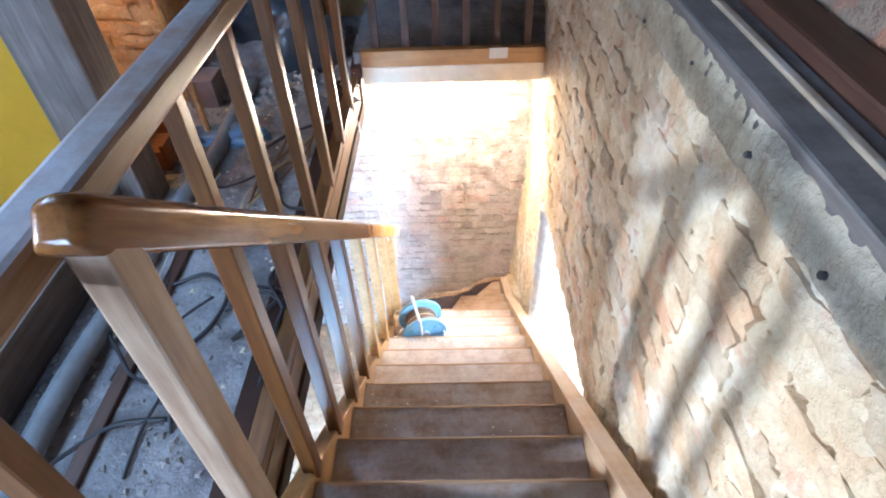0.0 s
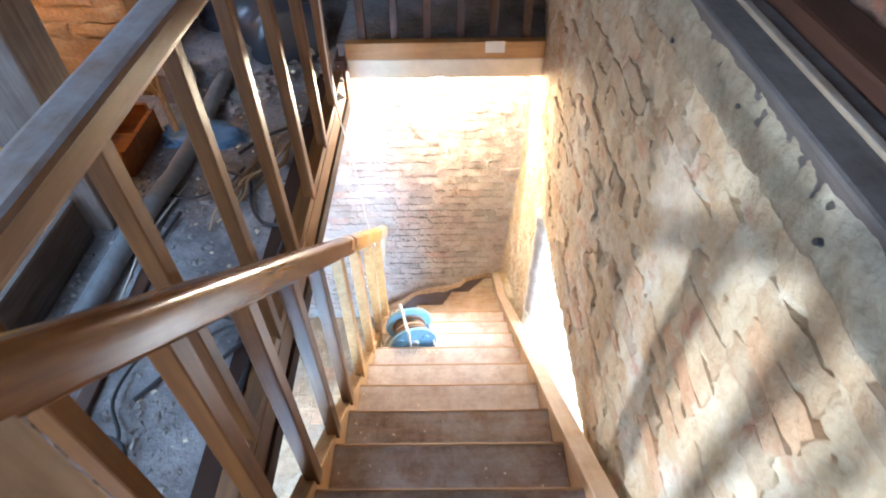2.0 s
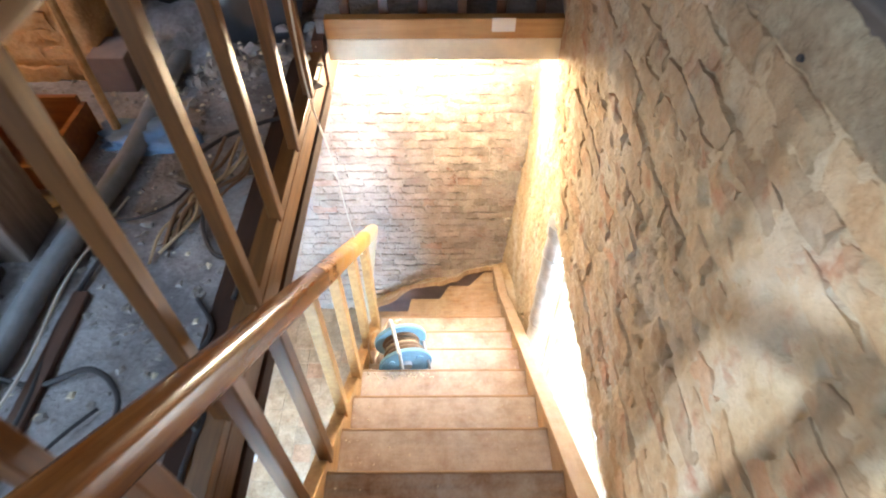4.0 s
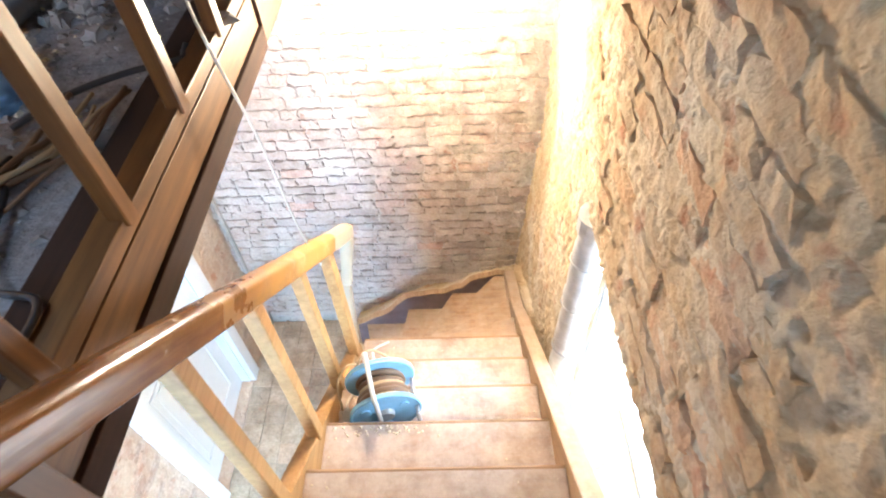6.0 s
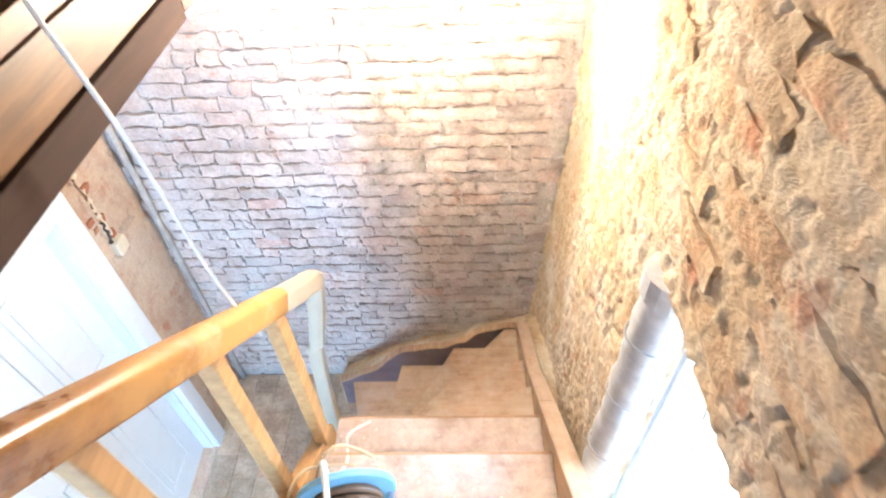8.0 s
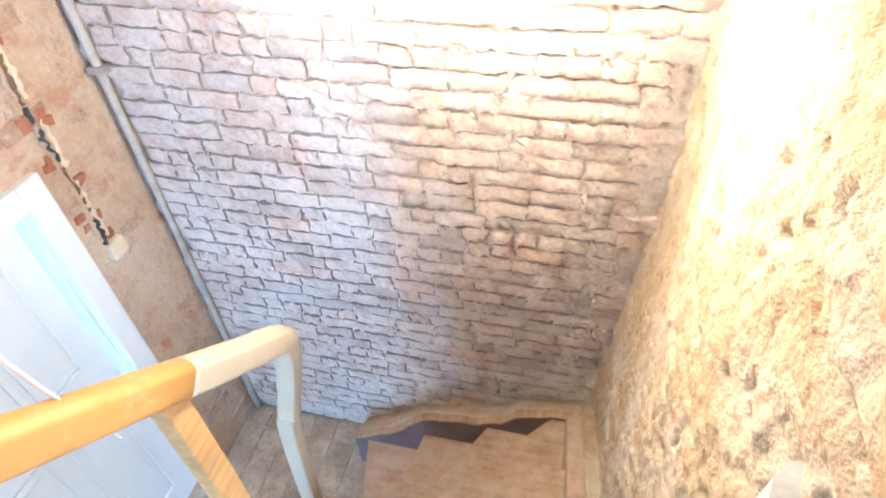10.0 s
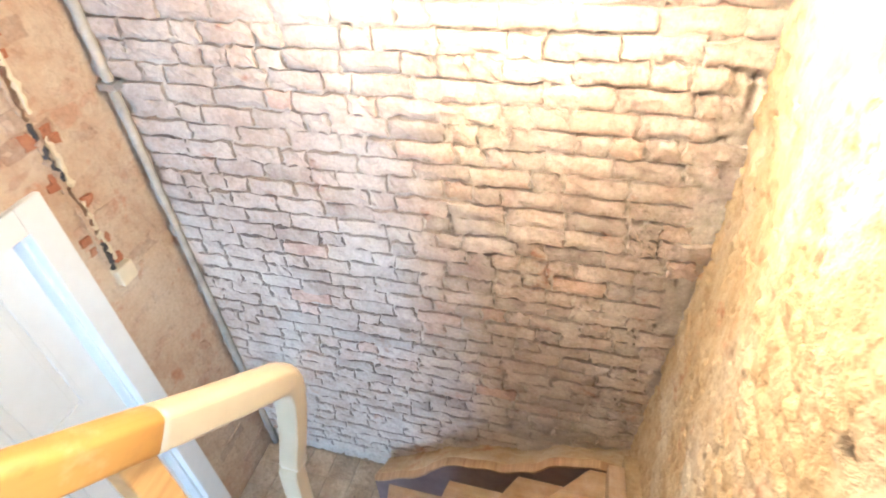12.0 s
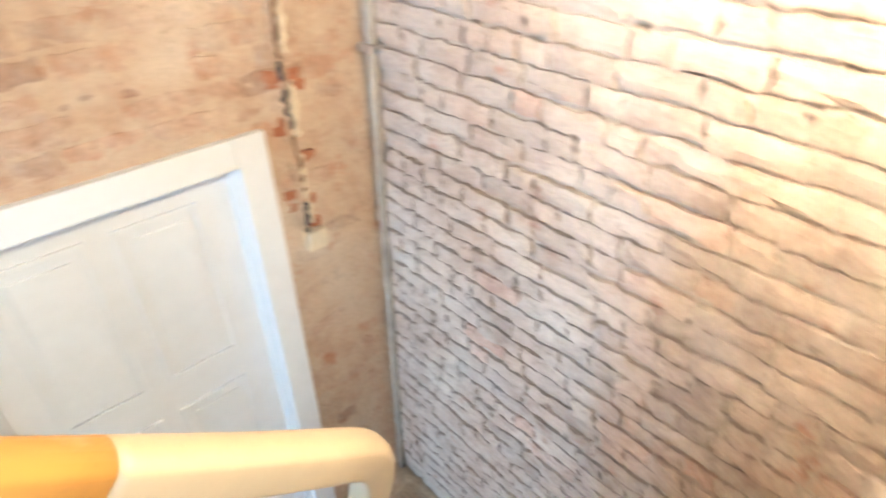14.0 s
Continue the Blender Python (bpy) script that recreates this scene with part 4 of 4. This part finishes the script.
heap("plastic_sheet", (-1.12, 1.72, UP), (0.2, 0.09, 0.05), M_BLUEBAG, "crumpled pale blue plastic sheet on the floor", "plastic sheet", 3.0)
heap("rubbish_sack", (-1.0, 2.55, UP), (0.3, 0.2, 0.4), M_BLACKBAG, "dark blue-black plastic rubbish sack", "sack", 8.0)
heap("debris_mound", (-1.25, 2.45, UP), (0.35, 0.3, 0.16), M_RUBBLE_FLOOR, "grey mound of plaster dust and rubble", "rubble", 12.0)
def crumbs(name, label, spots, sizes, material, seed):
    """Loose chips of plaster and brick, one joined object."""
    r = random.Random(seed)
    verts, faces = [], []
    for x, y, z in spots(r):
        k = r.uniform(*sizes)
        base = len(verts)
        a = r.uniform(0, 6.28)
        for sx, sy, sz in ((-1, -1, 0), (1, -1, 0), (1, 1, 0), (-1, 1, 0), (-0.6, -0.5, 1), (0.5, -0.6, 1), (0.6, 0.5, 1), (-0.5, 0.7, 1)):
            u, v = sx * k * r.uniform(0.6, 1.2), sy * k * r.uniform(0.4, 1.0)
            verts.append((x + u * math.cos(a) - v * math.sin(a), y + u * math.sin(a) + v * math.cos(a), z + sz * k * r.uniform(0.4, 0.9) - 0.001))
        faces.extend(tuple(base + i for i in q) for q in ((0, 3, 2, 1), (4, 5, 6, 7), (0, 1, 5, 4), (1, 2, 6, 5), (2, 3, 7, 6), (3, 0, 4, 7)))
    me = bpy.data.meshes.new(name)
    me.from_pydata(verts, [], faces)
    me.materials.append(material)
    return tagged(new(name, me), label, "rubble", kind="stuff")


crumbs("attic_rubble", "loose grey plaster chips strewn over the attic floor", lambda r: [(r.uniform(-1.9, -0.62), r.uniform(-0.6, 3.1), UP) for _ in range(2000)], (0.003, 0.017), M_CHIP, 2)
crumbs("attic_rubble", "heap of broken plaster beyond the floor pipe", lambda r: [(r.gauss(-1.05, 0.2), r.gauss(2.35, 0.2), UP + abs(r.gauss(0, 0.02))) for _ in range(260)], (0.006, 0.035), M_CHIP, 5)
crumbs("stair_grit", "white grit scattered on the dusty treads", lambda r: [(r.uniform(XL + 0.02, XR - 0.02) if r.random() < 0.5 else r.gauss(XL + 0.08, 0.05), k * G - r.uniform(0.02, G - 0.02), -k * R) for k in range(2, 10) for _ in range(26)], (0.0015, 0.006), M_TRIMWHITE, 6)
crumbs("reel_grit", "pale crumbs along the tread beside the reel", lambda r: [(r.gauss(-0.22, 0.1), 6 * G - r.uniform(0.0, 0.035), -6 * R) for _ in range(70)], (0.002, 0.008), M_TRIMWHITE, 7)

pole = empty("leaning_tool", "wooden pole with a blue-grey rag leaning in the attic", "tool")
part("pole", tube([(-1.22, 1.72, UP), (-1.36, 1.93, 0.86)], 0.016, 8), M_PINE, pole)
rag = heap("rag", (-1.37, 1.94, 0.84), (0.06, 0.05, 0.1), M_BLUEBAG, "blue-grey rag", "", 21.0)
rag.parent = pole
crate = empty("wooden_crate", "open orange-brown wooden crate on the dusty floor", "crate")
for lo_, hi_ in (((-1.60, 1.45, UP), (-1.58, 1.78, UP + 0.16)), ((-1.34, 1.45, UP), (-1.32, 1.78, UP + 0.13)), ((-1.58, 1.45, UP), (-1.34, 1.47, UP + 0.10)), ((-1.58, 1.76, UP), (-1.34, 1.78, UP + 0.16)), ((-1.58, 1.47, UP), (-1.34, 1.76, UP + 0.015))):
    part("board", bevelled(boxes((lo_, hi_)), 0.003), M_CRATE, crate)
rng = random.Random(4)
for k in range(11):
    x, y = rng.uniform(-1.0, -0.7), rng.uniform(-0.2, 1.6)
    pts = [(x, y, UP + 0.01)]
    a = rng.uniform(0, 6)
    for j in range(5):
        a += rng.uniform(-1.1, 1.1)
        pts.append((min(-0.62, max(-1.2, pts[-1][0] + 0.14 * math.cos(a))), pts[-1][1] + 0.14 * math.sin(a), UP + 0.012 + rng.uniform(0, 0.02)))
    tagged(mesh_ob("floor_cable", tube(curve_points(pts, 30), rng.uniform(0.005, 0.009), 6), M_CABLE_HOLE_BLACK, smooth=True), "dusty black cable lying on the attic floor", "cable", "cables on the attic floor")

tagged(mesh_ob("cardboard_box", bevelled(boxes(((-1.42, 2.03, UP), (-1.27, 2.20, UP + 0.155))), 0.006), M_CARTON), "small dusty pinkish-grey cardboard box on the floor", "box")
tw = random.Random(41)
for k in range(8):
    x, y = -0.90 + tw.uniform(-0.05, 0.05), 1.15 + tw.uniform(-0.08, 0.08)
    ctrl = [(x, y, UP + 0.012)]
    for j in range(5):
        ctrl.append((ctrl[-1][0] + 0.036 + tw.uniform(-0.045, 0.045), ctrl[-1][1] + 0.10 + tw.uniform(-0.03, 0.03), UP + 0.012 + tw.uniform(0.0, 0.03)))
    tagged(mesh_ob("floor_cable", tube(curve_points([(min(p[0], -0.70), p[1], p[2]) for p in ctrl], 26), tw.uniform(0.004, 0.008), 6), M_CABLE_BROWN if k % 3 else M_CABLE_TAN, smooth=True), "stiff brown cable end in a dusty tangle", "cable", "cables on the attic floor")
for ctrl, rad, mat, word in (
        ([(-1.10, 0.30, UP + 0.01), (-1.06, 0.62, UP + 0.02), (-1.09, 0.90, UP + 0.012), (-1.05, 1.20, UP + 0.02)], 0.008, M_CABLE_HOLE_BLACK, "black cable lying beside the grey pipe"),
        ([(-1.16, 0.45, UP + 0.02), (-1.09, 0.72, UP + 0.05), (-1.12, 1.05, UP + 0.03), (-1.08, 1.4, UP + 0.012)], 0.005, M_CABLE_WHITE, "thin pale wire curling over the floor")):
    tagged(mesh_ob("floor_cable", tube(curve_points(ctrl, 30), rad, 6), mat, smooth=True), word, "cable", "cables on the attic floor")
plank = tagged(mesh_ob("floor_batten", bevelled(boxes(((-1.09, -0.55, UP), (-1.045, 1.0, UP + 0.022))), 0.004), M_DARKWOOD), "dark brown batten lying beside the grey pipe", "batten")
crumbs("pale_rubble", "pale plaster lumps heaped at the foot of the end wall", lambda r: [(r.gauss(-1.1, 0.18), r.gauss(2.45, 0.14), UP + abs(r.gauss(0, 0.025))) for _ in range(170)] + [(r.uniform(-1.2, -0.68), r.uniform(0.1, 2.4), UP) for _ in range(70)], (0.003, 0.013), M_TRIMWHITE, 15)

# ---------------------------------------------------------------- pieces
lay_bricks(wall_north, M_FAR, (LEFT_X - 0.1, WALL_Y, LOW + 0.1), (1, 0, 0), (0, -1, 0), WALL_X - LEFT_X + 0.24, 3.2, near=(-0.1, WALL_Y, -1.4), seed=3, length=0.20, course=0.073, proud=0.017, rough=0.0092, halves_share=0.42)
lay_bricks(wall_west, M_LEFTB, lo, (0, 1, 0), (1, 0, 0), WALL_Y - lo[1] - 0.02, -0.2 - lo[2], [(DOOR_Y0 - lo[1] - 0.11, DOOR_Y1 - lo[1] + 0.11, 0.0, DOOR_Z - lo[2] + 0.11)], near=(LEFT_X, 2.9, -1.2), seed=14, length=0.22, course=0.075, proud=0.0035, skip=0.3, rough=0.008, limit=160)
lay_bricks(wall_east, M_SIDE, o, (0, -1, 0), (-1, 0, 0), 5.3, 1.0 - o[2], side_holes + [(-1, 1.45, -1, 9)], near=(WALL_X, 1.0, 0.0), seed=5, proud=0.008, skip=0.38, rough=0.0105, course=0.077, length=0.23)
lay_bricks(attic_partition, M_ATTIC, (-3.6, 2.12, UP), (1, 0, 0), (0, -1, 0), 2.2, 1.5, near=(-1.6, 2.12, 0.6), seed=9, proud=0.012, rough=0.009, limit=110)


def lay_tiles():
    """Small floor tiles on the hall floor, a few sizes of one shared mesh."""
    rng = random.Random(11)
    shapes = []
    for k in range(5):
        bm = boxes(((-0.073, -0.073, -0.012), (0.073, 0.073, 0.0)))
        for v in bm.verts:
            v.co += Vector((rng.uniform(-0.002, 0.002), rng.uniform(-0.002, 0.002), rng.uniform(-0.0015, 0.0015)))
        bevelled(bm, 0.003, 1)
        me = bpy.data.meshes.new("tile")
        bm.normal_update()
        bm.to_mesh(me)
        bm.free()
        me.materials.append(M_TILE)
        shapes.append(me)
    for i in range(9):
        for j in range(24):
            x, y = LEFT_X + 0.08 + i * 0.15, WALL_Y - 0.08 - j * 0.15
            if x > -0.5 and y < 3.3 and y > 2.0 and x > -0.35:
                continue
            t = new("tile", rng.choice(shapes))
            t.parent = floor_low
            t.matrix_world = pose(x, y, LOW + rng.uniform(-0.002, 0.002), rng.uniform(-0.6, 0.6), rng.uniform(-0.6, 0.6), rng.choice((0, 90, 180, 270)) + rng.uniform(-0.6, 0.6))


lay_tiles()
